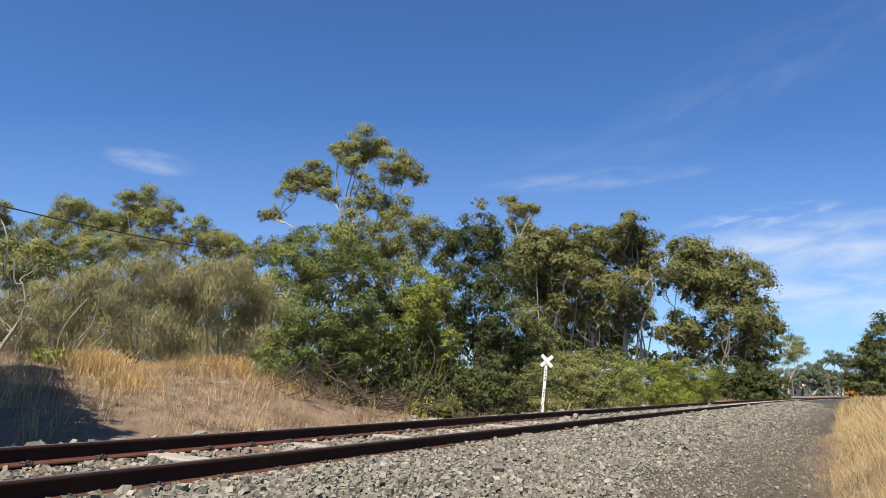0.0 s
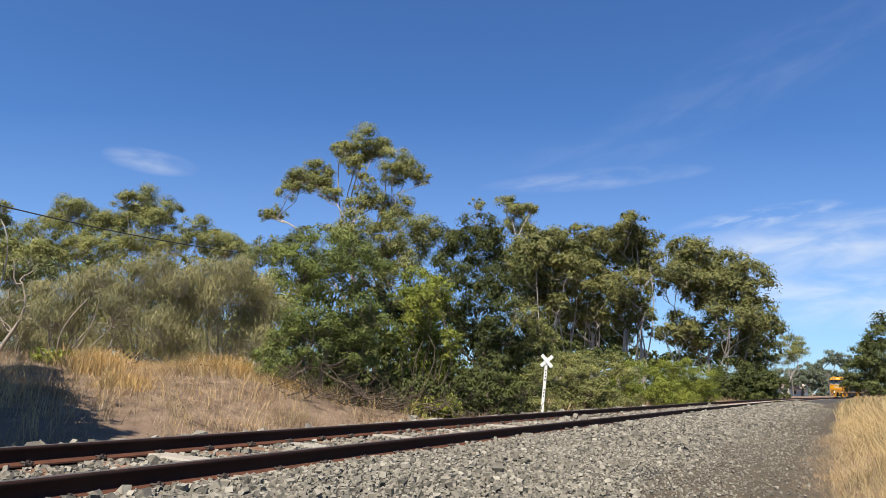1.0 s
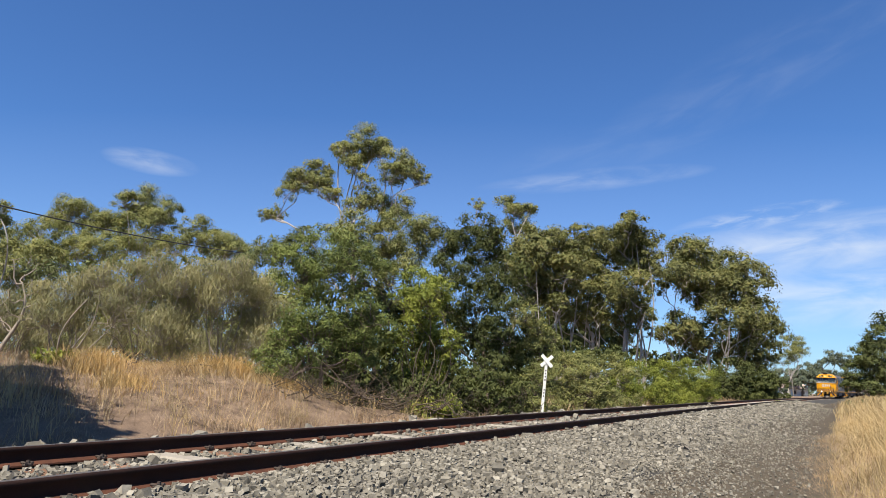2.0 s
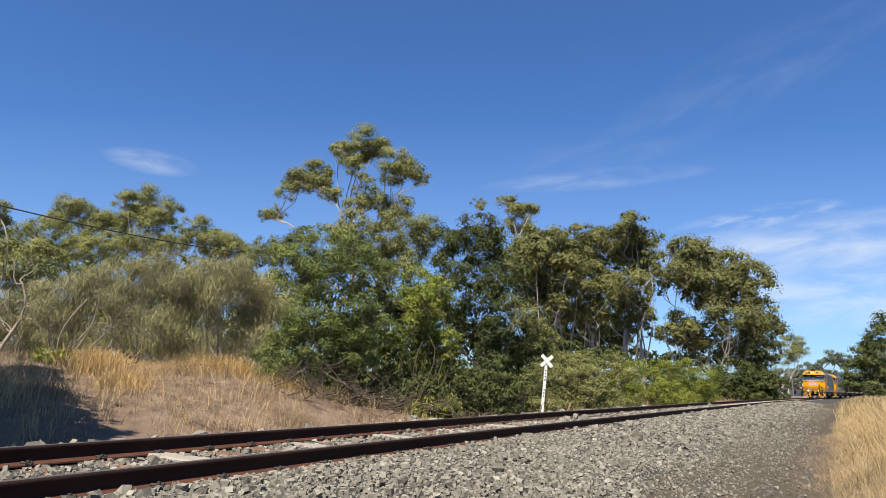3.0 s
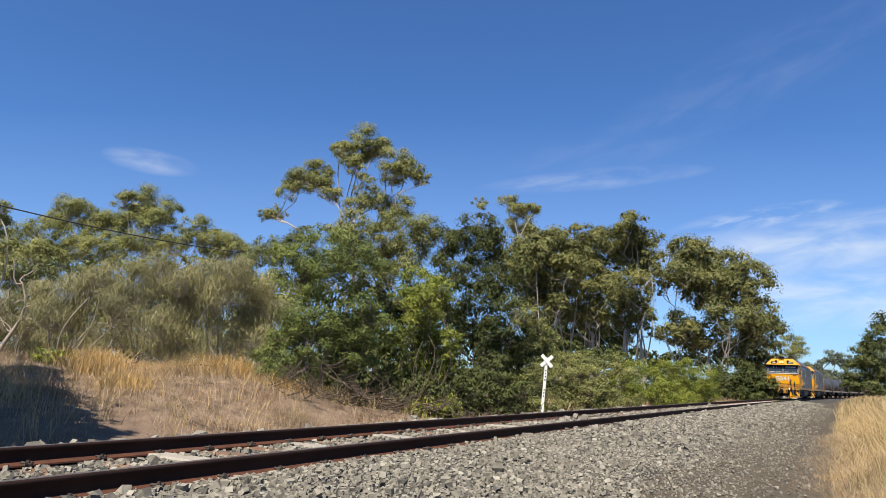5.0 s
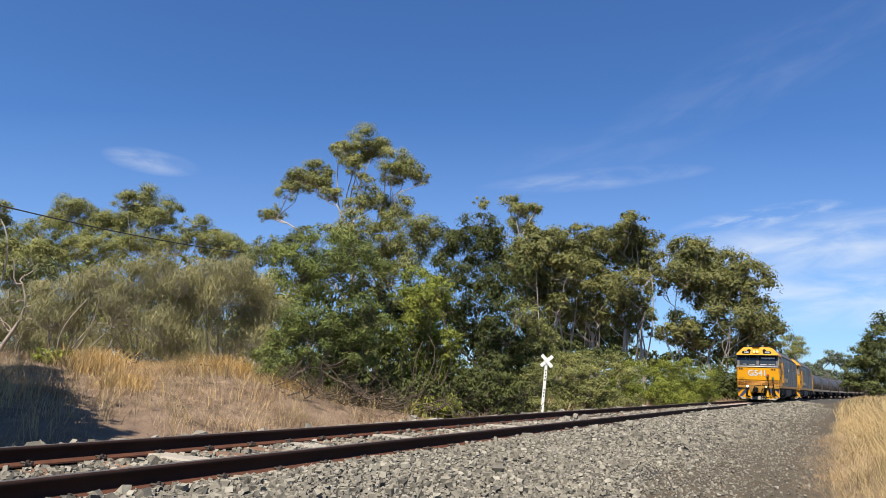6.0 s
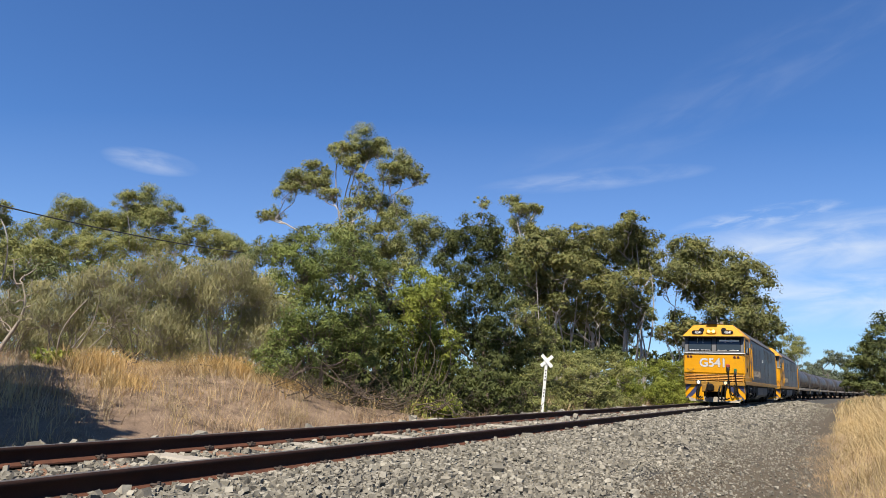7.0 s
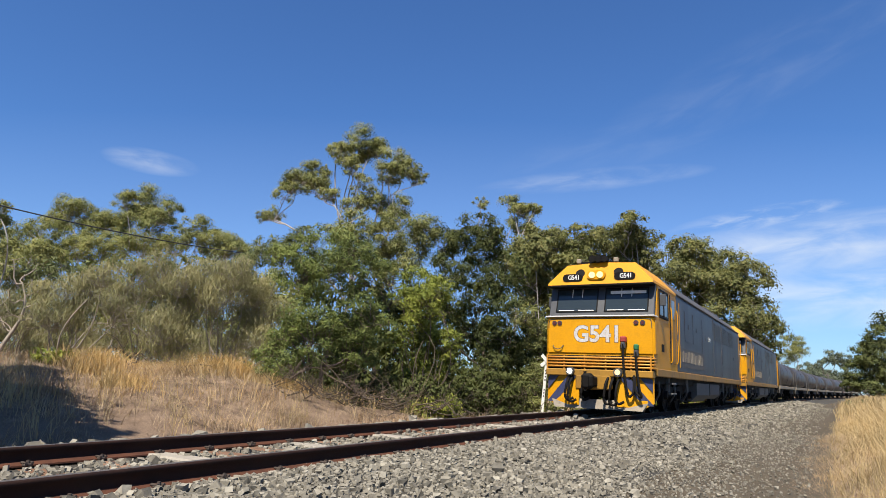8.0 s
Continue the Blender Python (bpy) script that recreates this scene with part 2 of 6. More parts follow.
class Tubes:
    """Collects tapered tubes into one quad mesh."""

    def __init__(self, sides=5):
        self.v, self.f, self.n, self.sides = [], [], 0, sides

    def add(self, pts, radii, sides=None):
        k = sides or self.sides
        pts = np.asarray(pts, float)
        m = len(pts)
        d = np.gradient(pts, axis=0)
        d /= np.linalg.norm(d, axis=1)[:, None] + 1e-9
        ref = np.array([0.31, 0.95, 0.05]) if abs(d[0][2]) > 0.8 else np.array([0, 0, 1.0])
        a = np.cross(d, ref)
        a /= np.linalg.norm(a, axis=1)[:, None] + 1e-9
        b = np.cross(d, a)
        ang = np.arange(k) * 2 * math.pi / k
        ring = pts[:, None, :] + np.asarray(radii, float)[:, None, None] * (np.cos(ang)[None, :, None] * a[:, None, :] + np.sin(ang)[None, :, None] * b[:, None, :])
        self.v.append(ring.reshape(-1, 3))
        i, j = np.meshgrid(np.arange(m - 1), np.arange(k), indexing="ij")
        q = np.stack([i * k + j, i * k + (j + 1) % k, (i + 1) * k + (j + 1) % k, (i + 1) * k + j], -1).reshape(-1, 4)
        self.f.append(q + self.n)
        self.n += m * k

    def mesh(self, name, material, parent):
        return fast_mesh(name, np.concatenate(self.v), np.concatenate(self.f), material, parent, smooth=True)


def leaf_quads(c, d, length, width, rnd, facing=None):
    """Diamond leaves at c along d, their blades turned towards facing."""
    n = len(c)
    r = rnd.normal(size=(n, 3)) if facing is None else facing
    side = np.cross(d, r)
    side /= np.linalg.norm(side, axis=1)[:, None] + 1e-9
    L, W = length[:, None], width[:, None]
    v = np.stack([c, c + d * L * 0.45 + side * W * 0.5, c + d * L, c + d * L * 0.5 - side * W * 0.5], 1).reshape(-1, 3)
    return v, np.arange(n * 4).reshape(n, 4)


def unit(v):
    return v / (np.linalg.norm(v, axis=1)[:, None] + 1e-9)


# ---------------------------------------------------------------- ground
def ground():
    us = np.concatenate([-np.geomspace(2000, 22, 26), np.arange(-21, -11, 0.8), np.arange(-11, 9.01, 0.3), np.geomspace(9.6, 2000, 30)])
    ss = np.concatenate([-np.geomspace(1200, 14, 14), np.arange(-13, 40, 0.5), np.geomspace(40.5, 2800, 70)])
    S, U = np.meshgrid(ss, us, indexing="ij")
    x = -TRACK_OFF * math.cos(HEADING) + S * math.sin(HEADING) + U * math.cos(HEADING)
    y = TRACK_OFF * math.sin(HEADING) + S * math.cos(HEADING) - U * math.sin(HEADING)
    s, u = su_np(x.ravel(), y.ravel())
    z = ground_z(s, u)
    far = np.hypot(x.ravel(), y.ravel())
    z = np.where(far > 500, -0.5, z)
    z = np.where((np.abs(u) < 2.6), np.minimum(z, -0.42), z)
    a, b = S.shape
    i, j = np.meshgrid(np.arange(a - 1), np.arange(b - 1), indexing="ij")
    f = np.stack([i * b + j, i * b + j + 1, (i + 1) * b + j + 1, (i + 1) * b + j], -1).reshape(-1, 4)[:, ::-1]
    ob = fast_mesh("ground", np.stack([x.ravel(), y.ravel(), z], 1), f, M_GROUND, smooth=True)
    tagged(ob, "dry brown earth with withered grass", "ground", kind="structure")


def swept(name, profile, s_list, material, parent=None, smooth=False, tilt=True, rough=0.0):
    """A (u, z) profile swept along the line."""
    v, n = [], len(profile)
    c, sn = (math.cos(CANT), math.sin(CANT)) if tilt else (1, 0)
    for s in s_list:
        for u, z in profile:
            lift = rough * (noise.noise((s * 1.1, u * 1.7, 3.0)) + 0.5 * noise.noise((s * 3.3, u * 4.1, 9.0))) if rough else 0.0
            v.append(tr(s, u * c + z * sn, z * c - u * sn + lift))
    m = len(s_list)
    f = [(i * n + j, i * n + j + 1, (i + 1) * n + j + 1, (i + 1) * n + j) for i in range(m - 1) for j in range(n - 1)]
    return fast_mesh(name, [tuple(q) for q in v], f, material, parent, smooth)


ground()
S_FINE = list(np.arange(-20, 40, 0.5)) + list(np.arange(40, 260, 2.0))
BED = [(-3.4, -0.46), (-2.6, -0.33), (-1.75, -0.20), (-1.5, -0.155), (-1.05, -0.150), (-0.93, -0.185), (0, -0.195), (0.93, -0.185), (1.05, -0.150), (1.5, -0.155), (1.85, -0.195), (2.6, -0.27), (3.4, -0.335), (3.9, -0.362), (4.5, -0.40)]


def bed_z(u):
    return np.interp(u, [p[0] for p in BED], [p[1] for p in BED])


def smoothed(profile, step):
    us = np.arange(profile[0][0], profile[-1][0] + 1e-6, step)
    return [(float(u), float(np.interp(u, [p[0] for p in profile], [p[1] for p in profile]))) for u in us]


tagged(swept("ballast_bed", smoothed(BED, 0.1), S_FINE, M_BED_SHADE, smooth=True, rough=0.010), "grey crushed-stone track bed under the rails", "ballast", kind="structure")
PATH_PROFILE = [(3.0, -0.37), (3.4, -0.330), (3.8, -0.340), (4.2, -0.352), (4.6, -0.352), (4.9, -0.345), (5.2, -0.33), (5.5, -0.42)]
tagged(swept("dirt_path", smoothed(PATH_PROFILE, 0.1), list(np.arange(-6, 40, 0.25)) + S_FINE[-110:], M_PATH, smooth=True, rough=0.008), "bare brown dirt path beside the ballast", "path", kind="structure")

# ---------------------------------------------------------------- railway track
GAUGE = 1.6
track = empty("railway_track")
tagged(track, "single railway track of rusty rails on mixed sleepers", "railway track")


def rail(side):
    o = side * (GAUGE / 2 + 0.035)
    web = [(-0.012, -0.125), (-0.012, -0.045), (-0.036, -0.034), (-0.036, -0.010), (-0.028, 0.0)]
    body = [(x + o, z) for x, z in web] + [(o - x, z) for x, z in reversed(web)]
    s = S_FINE
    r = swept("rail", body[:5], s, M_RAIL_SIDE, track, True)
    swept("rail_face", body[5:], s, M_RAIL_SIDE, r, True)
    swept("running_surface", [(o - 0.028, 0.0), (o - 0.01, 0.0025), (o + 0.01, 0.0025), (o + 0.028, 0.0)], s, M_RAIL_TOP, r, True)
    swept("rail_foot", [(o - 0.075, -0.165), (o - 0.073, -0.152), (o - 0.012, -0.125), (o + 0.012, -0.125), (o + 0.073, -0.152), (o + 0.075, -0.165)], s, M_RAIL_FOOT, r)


def box_bm(bm, cx, cy, cz, lx, ly, lz, bevel=0.0, m=None, mi=0):
    r = bmesh.ops.create_cube(bm, size=1.0, matrix=Matrix.Translation((cx, cy, cz)) @ Matrix.Diagonal((lx, ly, lz, 1)))
    vs = r["verts"]
    fs = list({f for v in vs for f in v.link_faces})
    if bevel:
        es = list({e for v in vs for e in v.link_edges})
        out = bmesh.ops.bevel(bm, geom=es, offset=bevel, segments=1, affect="EDGES")
        vs, fs = list({v for f in out["faces"] for v in f.verts} | {v for v in vs if v.is_valid}), None
        fs = list({f for v in vs for f in v.link_faces})
    for f in fs:
        f.material_index = mi
    if m is not None:
        bmesh.ops.transform(bm, matrix=m, verts=[v for v in vs if v.is_valid])
    return vs


def track_pose(s, u=0.0, z=0.0):
    """Local x across to the right, y along the line, canted."""
    p = tr(s, u * math.cos(CANT) + z * math.sin(CANT), z * math.cos(CANT) - u * math.sin(CANT))
    return Matrix.Translation(p) @ Euler((0, CANT, -heading(s))).to_matrix().to_4x4()


def sleepers():
    bm = bmesh.new()
    box_bm(bm, 0, 0, -0.245, 2.6, 0.25, 0.16, 0.02)
    first = part("sleeper", bm, M_CONCRETE, track, "pale concrete sleeper")
    bm = bmesh.new()
    box_bm(bm, 0, 0, -0.255, 2.55, 0.24, 0.16, 0.012)
    rusty = part("sleeper", bm, M_SLEEPER, track, "rust-stained timber sleeper")
    bm = bmesh.new()
    box_bm(bm, 0, 0, 0.0, 0.045, 0.08, 0.024, 0.006)
    for y in (-0.035, 0.035):
        bmesh.ops.create_cone(bm, cap_ends=True, segments=7, radius1=0.011, radius2=0.011, depth=0.075, matrix=pose(0.008, y * 0.8, 0.018, 0, 90, 0))
    bmesh.ops.create_cone(bm, cap_ends=True, segments=8, radius1=0.017, radius2=0.013, depth=0.035, matrix=pose(0.0, 0, 0.022))
    clip = part("rail_clip", bm, M_CLIP, track, "rusted spring rail clip")
    used = {"c": False, "r": False, "k": False}

    def place(src, key, m, name):
        ob = src if not used[key] else new(name, src.data)
        used[key] = True
        ob.parent = track
        ob.matrix_world = m
        if "label" in src:
            ob["label"] = src["label"]

    for i in range(-18, 190):
        s = 6.63 + 0.645 * i
        conc = i % 3 == 0
        rr = random.Random(i + 99)
        place(first if conc else rusty, "c" if conc else "r", track_pose(s, rr.uniform(-0.03, 0.03), rr.uniform(-0.008, 0.008) + (0.012 if conc else 0.0)) @ pose(0, 0, 0, 0, 0, rr.uniform(-1, 1)), "sleeper")
        if s < 42:
            for side in (-1, 1):
                for off in (-0.088, 0.088):
                    flip = 0 if off < 0 else 180
                    place(clip, "k", track_pose(s + rr.uniform(-0.02, 0.02), side * (GAUGE / 2 + 0.035) + off, -0.148) @ pose(0, 0, 0, 0, 0, flip), "rail_clip")


rail(-1)
rail(1)
sleepers()

# ---------------------------------------------------------------- trees
M_BARK = surf("pale_bark", (0.365, 0.329, 0.29), (0.175, 0.151, 0.131), 1.5, 20, 0.85, relief=0.4, spec=0.2, stretch=(3, 3, 0.5))
M_TWIG = surf("brown_twig", (0.122, 0.0946, 0.0733), (0.0611, 0.0458, 0.0366), 3, 30, 0.9, relief=0.3, spec=0.15)
M_GREYTWIG = surf("grey_twig", (0.281, 0.238, 0.191), (0.155, 0.131, 0.104), 3, 30, 0.9, relief=0.3, spec=0.15)
L_GUM = leaf_mat("gum_leaf", [(0.0965, 0.12, 0.0428), (0.158, 0.18, 0.062), (0.239, 0.241, 0.0858), (0.288, 0.246, 0.109), (0.119, 0.15, 0.062)], 0.35)
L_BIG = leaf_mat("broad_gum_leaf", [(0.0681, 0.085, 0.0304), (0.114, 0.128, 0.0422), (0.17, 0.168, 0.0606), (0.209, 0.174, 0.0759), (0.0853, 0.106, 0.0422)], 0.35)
# Dark leaf green; on thicket filler bushes it stands in for deep shade.
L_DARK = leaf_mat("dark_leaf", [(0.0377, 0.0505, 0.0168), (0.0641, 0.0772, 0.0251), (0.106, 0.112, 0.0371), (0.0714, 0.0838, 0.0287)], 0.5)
L_WATTLE = leaf_mat("wattle_leaf", [(0.0661, 0.0955, 0.0262), (0.109, 0.145, 0.04), (0.156, 0.184, 0.0546), (0.195, 0.199, 0.0729)], 1.1)
L_OLIVE = leaf_mat("olive_leaf", [(0.11, 0.132, 0.046), (0.159, 0.181, 0.0627), (0.23, 0.228, 0.0878), (0.27, 0.238, 0.104)], 0.6)
L_LIME = leaf_mat("lime_leaf", [(0.0935, 0.128, 0.0229), (0.145, 0.176, 0.0318), (0.204, 0.221, 0.0442), (0.237, 0.238, 0.053)], 0.7)
L_PALE = leaf_mat("pale_leaf", [(0.0946, 0.114, 0.0512), (0.132, 0.151, 0.067), (0.161, 0.165, 0.071)], 0.6)
L_SCRUB = leaf_mat("scrub_leaf", [(0.157, 0.152, 0.0743), (0.213, 0.194, 0.0991), (0.279, 0.247, 0.144), (0.186, 0.2, 0.0842), (0.316, 0.266, 0.178)], 0.8, 0.2)
# Distant leaves: haze is mixed into the colour as a greyer green.
L_DIST_HAZE = leaf_mat("distant_leaf_haze_tint", [(0.0879, 0.107, 0.0734), (0.108, 0.125, 0.0879), (0.122, 0.136, 0.0953)], 0.2)

# leaf material, bark, leaf length, leaf width, droop, cover, twigs a clump, trunk radius, fork height, spray
GUM = dict(leaf=L_GUM, bark=M_BARK, ll=0.105, lw=0.060, droop=0.35, cover=1.5, core=1.0, twigs=2, r=0.09, fork=0.34, lump=0.42, flat=0.74, up=0.55, steep=1.7, thin=0.028, dome=0.5)
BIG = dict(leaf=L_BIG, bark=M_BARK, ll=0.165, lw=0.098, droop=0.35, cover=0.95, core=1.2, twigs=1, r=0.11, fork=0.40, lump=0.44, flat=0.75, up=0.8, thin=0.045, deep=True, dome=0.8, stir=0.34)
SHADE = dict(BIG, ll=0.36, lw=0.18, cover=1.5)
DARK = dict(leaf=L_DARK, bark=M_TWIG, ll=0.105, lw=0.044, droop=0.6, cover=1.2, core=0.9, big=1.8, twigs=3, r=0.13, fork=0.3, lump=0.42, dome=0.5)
WATTLE = dict(leaf=L_WATTLE, bark=M_TWIG, ll=0.080, lw=0.024, droop=-0.1, cover=1.1, core=0.9, big=1.7, twigs=6, r=0.075, fork=0.22, lump=0.42, dome=0.4)
OLIVE = dict(leaf=L_OLIVE, bark=M_TWIG, ll=0.095, lw=0.032, droop=0.0, cover=1.1, core=0.9, big=1.8, twigs=4, r=0.08, fork=0.25, lump=0.42, dome=0.4)
LIME = dict(leaf=L_LIME, bark=M_TWIG, ll=0.095, lw=0.034, droop=-0.3, cover=1.1, core=0.9, big=1.8, twigs=4, r=0.022, fork=0.12, lump=0.42, dome=0.4)
PALE = dict(leaf=L_PALE, bark=M_GREYTWIG, ll=0.15, lw=0.036, droop=0.1, cover=1.2, core=0.5, twigs=7, r=0.07, fork=0.25, lump=0.42, dome=0.3)
SCRUB = dict(leaf=L_SCRUB, bark=M_GREYTWIG, ll=0.14, lw=0.013, droop=-0.9, cover=1.05, core=0.35, big=1.5, spread=0.3, twigs=22, r=0.035, fork=0.03, lump=0.5, stir=0.6)
RIGHT = dict(leaf=L_DARK, bark=M_TWIG, ll=0.20, lw=0.09, droop=0.2, cover=1.5, core=1.5, big=1.9, twigs=3, r=0.10, fork=0.2, lump=0.42, dome=0.5)
DIST = dict(leaf=L_DIST_HAZE, bark=M_TWIG, ll=0.6, lw=0.36, droop=0.2, cover=1.9, core=1.4, twigs=1, r=0.3, fork=0.4, lump=0.42, dome=0.5)
TREE_COUNT = [0]
SWAYING = []


def curve_pts(a, b, rnd, n=6, sag=0.12):
    """A bent limb from a to b."""
    t = np.linspace(0, 1, n)[:, None]
    d = b - a
    L = np.linalg.norm(d)
    off = rnd.normal(size=3) * L * sag
    off2 = rnd.normal(size=3) * L * sag * 0.5
    p = a + d * t + np.sin(t * math.pi) * off + np.sin(t * 2 * math.pi) * off2
    p[:, 2] += (np.sin(t[:, 0] * math.pi) * -0.05 * L)
    return p


def tree(name, label, k, base, clumps):
    """A trunk with limbs to each foliage clump, and a crown of single leaves."""
    TREE_COUNT[0] += 1
    rnd = np.random.RandomState(TREE_COUNT[0] * 7 + 1)
    s, u = su_np(np.array([base[0]]), np.array([base[1]]))
    gz = float(ground_z(s, u)[0]) - 0.06
    root = empty(name, Matrix.Translation((base[0], base[1], gz)))
    cl = np.array([(x, y, z - gz, r) for x, y, z, r in clumps])
    extra = []
    for i in range(len(cl)):
        gap = np.linalg.norm(cl[:, :3] - cl[i, :3], axis=1)
        for j in np.argsort(gap)[1:3]:
            if j > i and gap[j] < 2.6 * max(cl[i, 3], cl[j, 3]):
                mid = (cl[i] + cl[j]) / 2
                extra.append((mid[0], mid[1] + rnd.normal() * mid[3] * 0.4, mid[2] - 0.1 * mid[3], mid[3] * 0.8))
    if extra:
        cl = np.concatenate([cl, np.array(extra)])
    if k.get("deep"):
        cl[:, 3] *= 1.12
        back = cl.copy()
        back[:, 0] += rnd.normal(size=len(cl)) * cl[:, 3] * 0.5
        back[:, 1] += cl[:, 3] * rnd.uniform(*((0.1, 0.5) if k is SHADE else (0.9, 1.8)), len(cl))
        back[:, 2] -= cl[:, 3] * 0.35
        cl = np.concatenate([cl, back])
    if "bush" in name and k is not SCRUB:
        skirt = [(x, y, r * 0.6, r * 0.95) for x, y, z, r in cl if z - r > 0.2]
        if skirt:
            cl = np.concatenate([cl, np.array(skirt)])
    cl[:, 3] *= 1.15 if k is GUM else 1.0
    deep_in = "understorey" in name
    grow = (2.4 if deep_in else 1.0) * (1.35 if 60.0 < base[1] < 160.0 else 1.0)
    leaf_l, leaf_w = k["ll"] * grow, k["lw"] * grow
    top = cl[:, 2].max()
    tubes = Tubes(5)
    lv, lf, ln = [], [], 0
    mean = cl[:, :2].mean(axis=0)
    stems = 1 if k is not SCRUB and k is not LIME else 5
    fork = np.array([mean[0] * 0.4, mean[1] * 0.4, max(0.08, top * k["fork"])])
    r0 = k["r"] * (0.7 + 0.3 * top / 8.0)
    if stems == 1:
        p = curve_pts(np.zeros(3), fork, rnd, 7, 0.05)
        tubes.add(p, np.linspace(r0 * 1.25, r0 * 0.8, 7), 8)
    nodes = [(fork, r0 * 0.75)] if stems == 1 else []
    if k.get("deep"):
        for i in range(8):
            foot = np.array([rnd.normal() * 1.6, rnd.uniform(-0.5, 2.0), 0.0])
            goal = cl[rnd.randint(len(cl))]
            tip = np.array([goal[0], goal[1], goal[2] - 0.2 * goal[3]])
            foot[0] = tip[0] * 0.55 + rnd.normal() * 0.5
            tubes.add(curve_pts(foot, tip, rnd, 10, 0.05), np.linspace(r0 * rnd.uniform(0.45, 0.8), r0 * 0.25, 10), 6)
            nodes.append((foot + (tip - foot) * 0.6, r0 * 0.4))
    tall = np.sort(cl[:, 2])[-min(5, len(cl))] - 0.01
    order = np.argsort(np.linalg.norm(cl[:, :3] - fork, axis=1))
    for x, y, z, r in cl[order]:
        c = np.array([x, y, z])
        end = c - np.array([0, 0, r * 0.4])
        if stems == 1:
            # spring from the nearest limb that lies lower
            best = min(nodes, key=lambda nd: np.linalg.norm(nd[0] - end) + 3.0 * max(0.0, k.get("steep", 0.9) * np.linalg.norm(nd[0][:2] - end[:2]) - (end[2] - nd[0][2])))
            start, rs = best
            if k is GUM and z > tall:
                start, rs = fork, r0 * 0.6   # the leaders rise straight from the fork
        else:
            start, rs = np.array([rnd.normal() * 0.25, rnd.normal() * 0.2, 0.0]), r0
        limb = curve_pts(start, end, rnd, 9, 0.09)
        rs = max(rs, k.get("thin", 0.0) * 1.3)
        re = max(rs * 0.5, 0.008, k.get("thin", 0.0) * 0.8)
        tubes.add(limb, np.linspace(rs * 0.85, re, 9), 5)
        if stems == 1:
            nodes.append((limb[4], rs * 0.72))
            nodes.append((limb[7], rs * 0.58))
        # lumps of leaves on the shell of the clump
        n_l = int(10 + rnd.randint(6))
        d = unit(rnd.normal(size=(n_l, 3)) + np.array([0, 0, k.get("up", 0.45)]))
        lump = c + d * r * rnd.uniform(0.66, 1.08, (n_l, 1)) * np.array([1.08, 1.0, k.get("flat", 0.85)])
        lr = r * k["lump"] * rnd.uniform(0.6, 1.25, n_l)
        for i in range(n_l if not deep_in and not k.get("deep") and k is not DIST else 3):
            tw = curve_pts(c - np.array([0, 0, r * 0.45]), lump[i], rnd, 4, 0.12)
            tubes.add(tw, np.linspace(re * 0.6, re * 0.15 + 0.003, 4), 3)
        for i in range(k["twigs"]):
            j = rnd.randint(n_l)
            a = c + (lump[j] - c) * rnd.uniform(0.0, 0.7) - np.array([0, 0, r * 0.3])
            b = lump[j] + unit(rnd.normal(size=(1, 3)))[0] * lr[j] * 1.1
            tubes.add(curve_pts(a, b, rnd, 4, 0.1), np.linspace(0.007, 0.003, 4) * (1 + r), 3)
        w = lr ** 2 / (lr ** 2).sum()
        # large inner leaves close the puffs, small outer ones give the grain
        for size, cover, lo, hi in ((k.get("big", 2.4), k.get("core", 0.0), 0.0, 0.62), (1.0, k["cover"], 0.55, 1.05)):
            n = int(cover * math.pi * r * r / (0.5 * leaf_l * leaf_w * size * size))
            if n < 1:
                continue
            j = rnd.choice(n_l, n, p=w)
            dome = unit(rnd.normal(size=(n, 3)) + np.array([0, 0, k.get("dome", 0.25)]))
            off = dome * (lo + (hi - lo) * rnd.uniform(0, 1, (n, 1)) ** 0.5)
            q = lump[j] + off * lr[j][:, None] * np.array([1.15, 1.15, 0.85])
            q += rnd.normal(size=(n, 3)) * 0.02 * r
            facing = unit(dome + 0.45 * d[j] + rnd.normal(size=(n, 3)) * k.get("stir", 0.32))
            way = dome * k.get("spread", 0.5) + rnd.normal(size=(n, 3)) * 0.55 + np.array([0, 0, -k["droop"] * 1.3])
            way = unit(way - facing * (way * facing).sum(axis=1)[:, None] * 0.75)
            ll = leaf_l * size * rnd.uniform(0.6, 1.3, n)
            v, f = leaf_quads(q - way * ll[:, None] * 0.5, way, ll, leaf_w * size * rnd.uniform(0.7, 1.3, n), rnd, facing)
            lv.append(v)
            lf.append(f + ln)
            ln += len(v)
    tubes.mesh("trunk", k["bark"], root)
    fast_mesh("crown", np.concatenate(lv), np.concatenate(lf), k["leaf"], root)
    tagged(root, label, "tree" if "tree" in name else "bush", group="trees along the line")
    return root


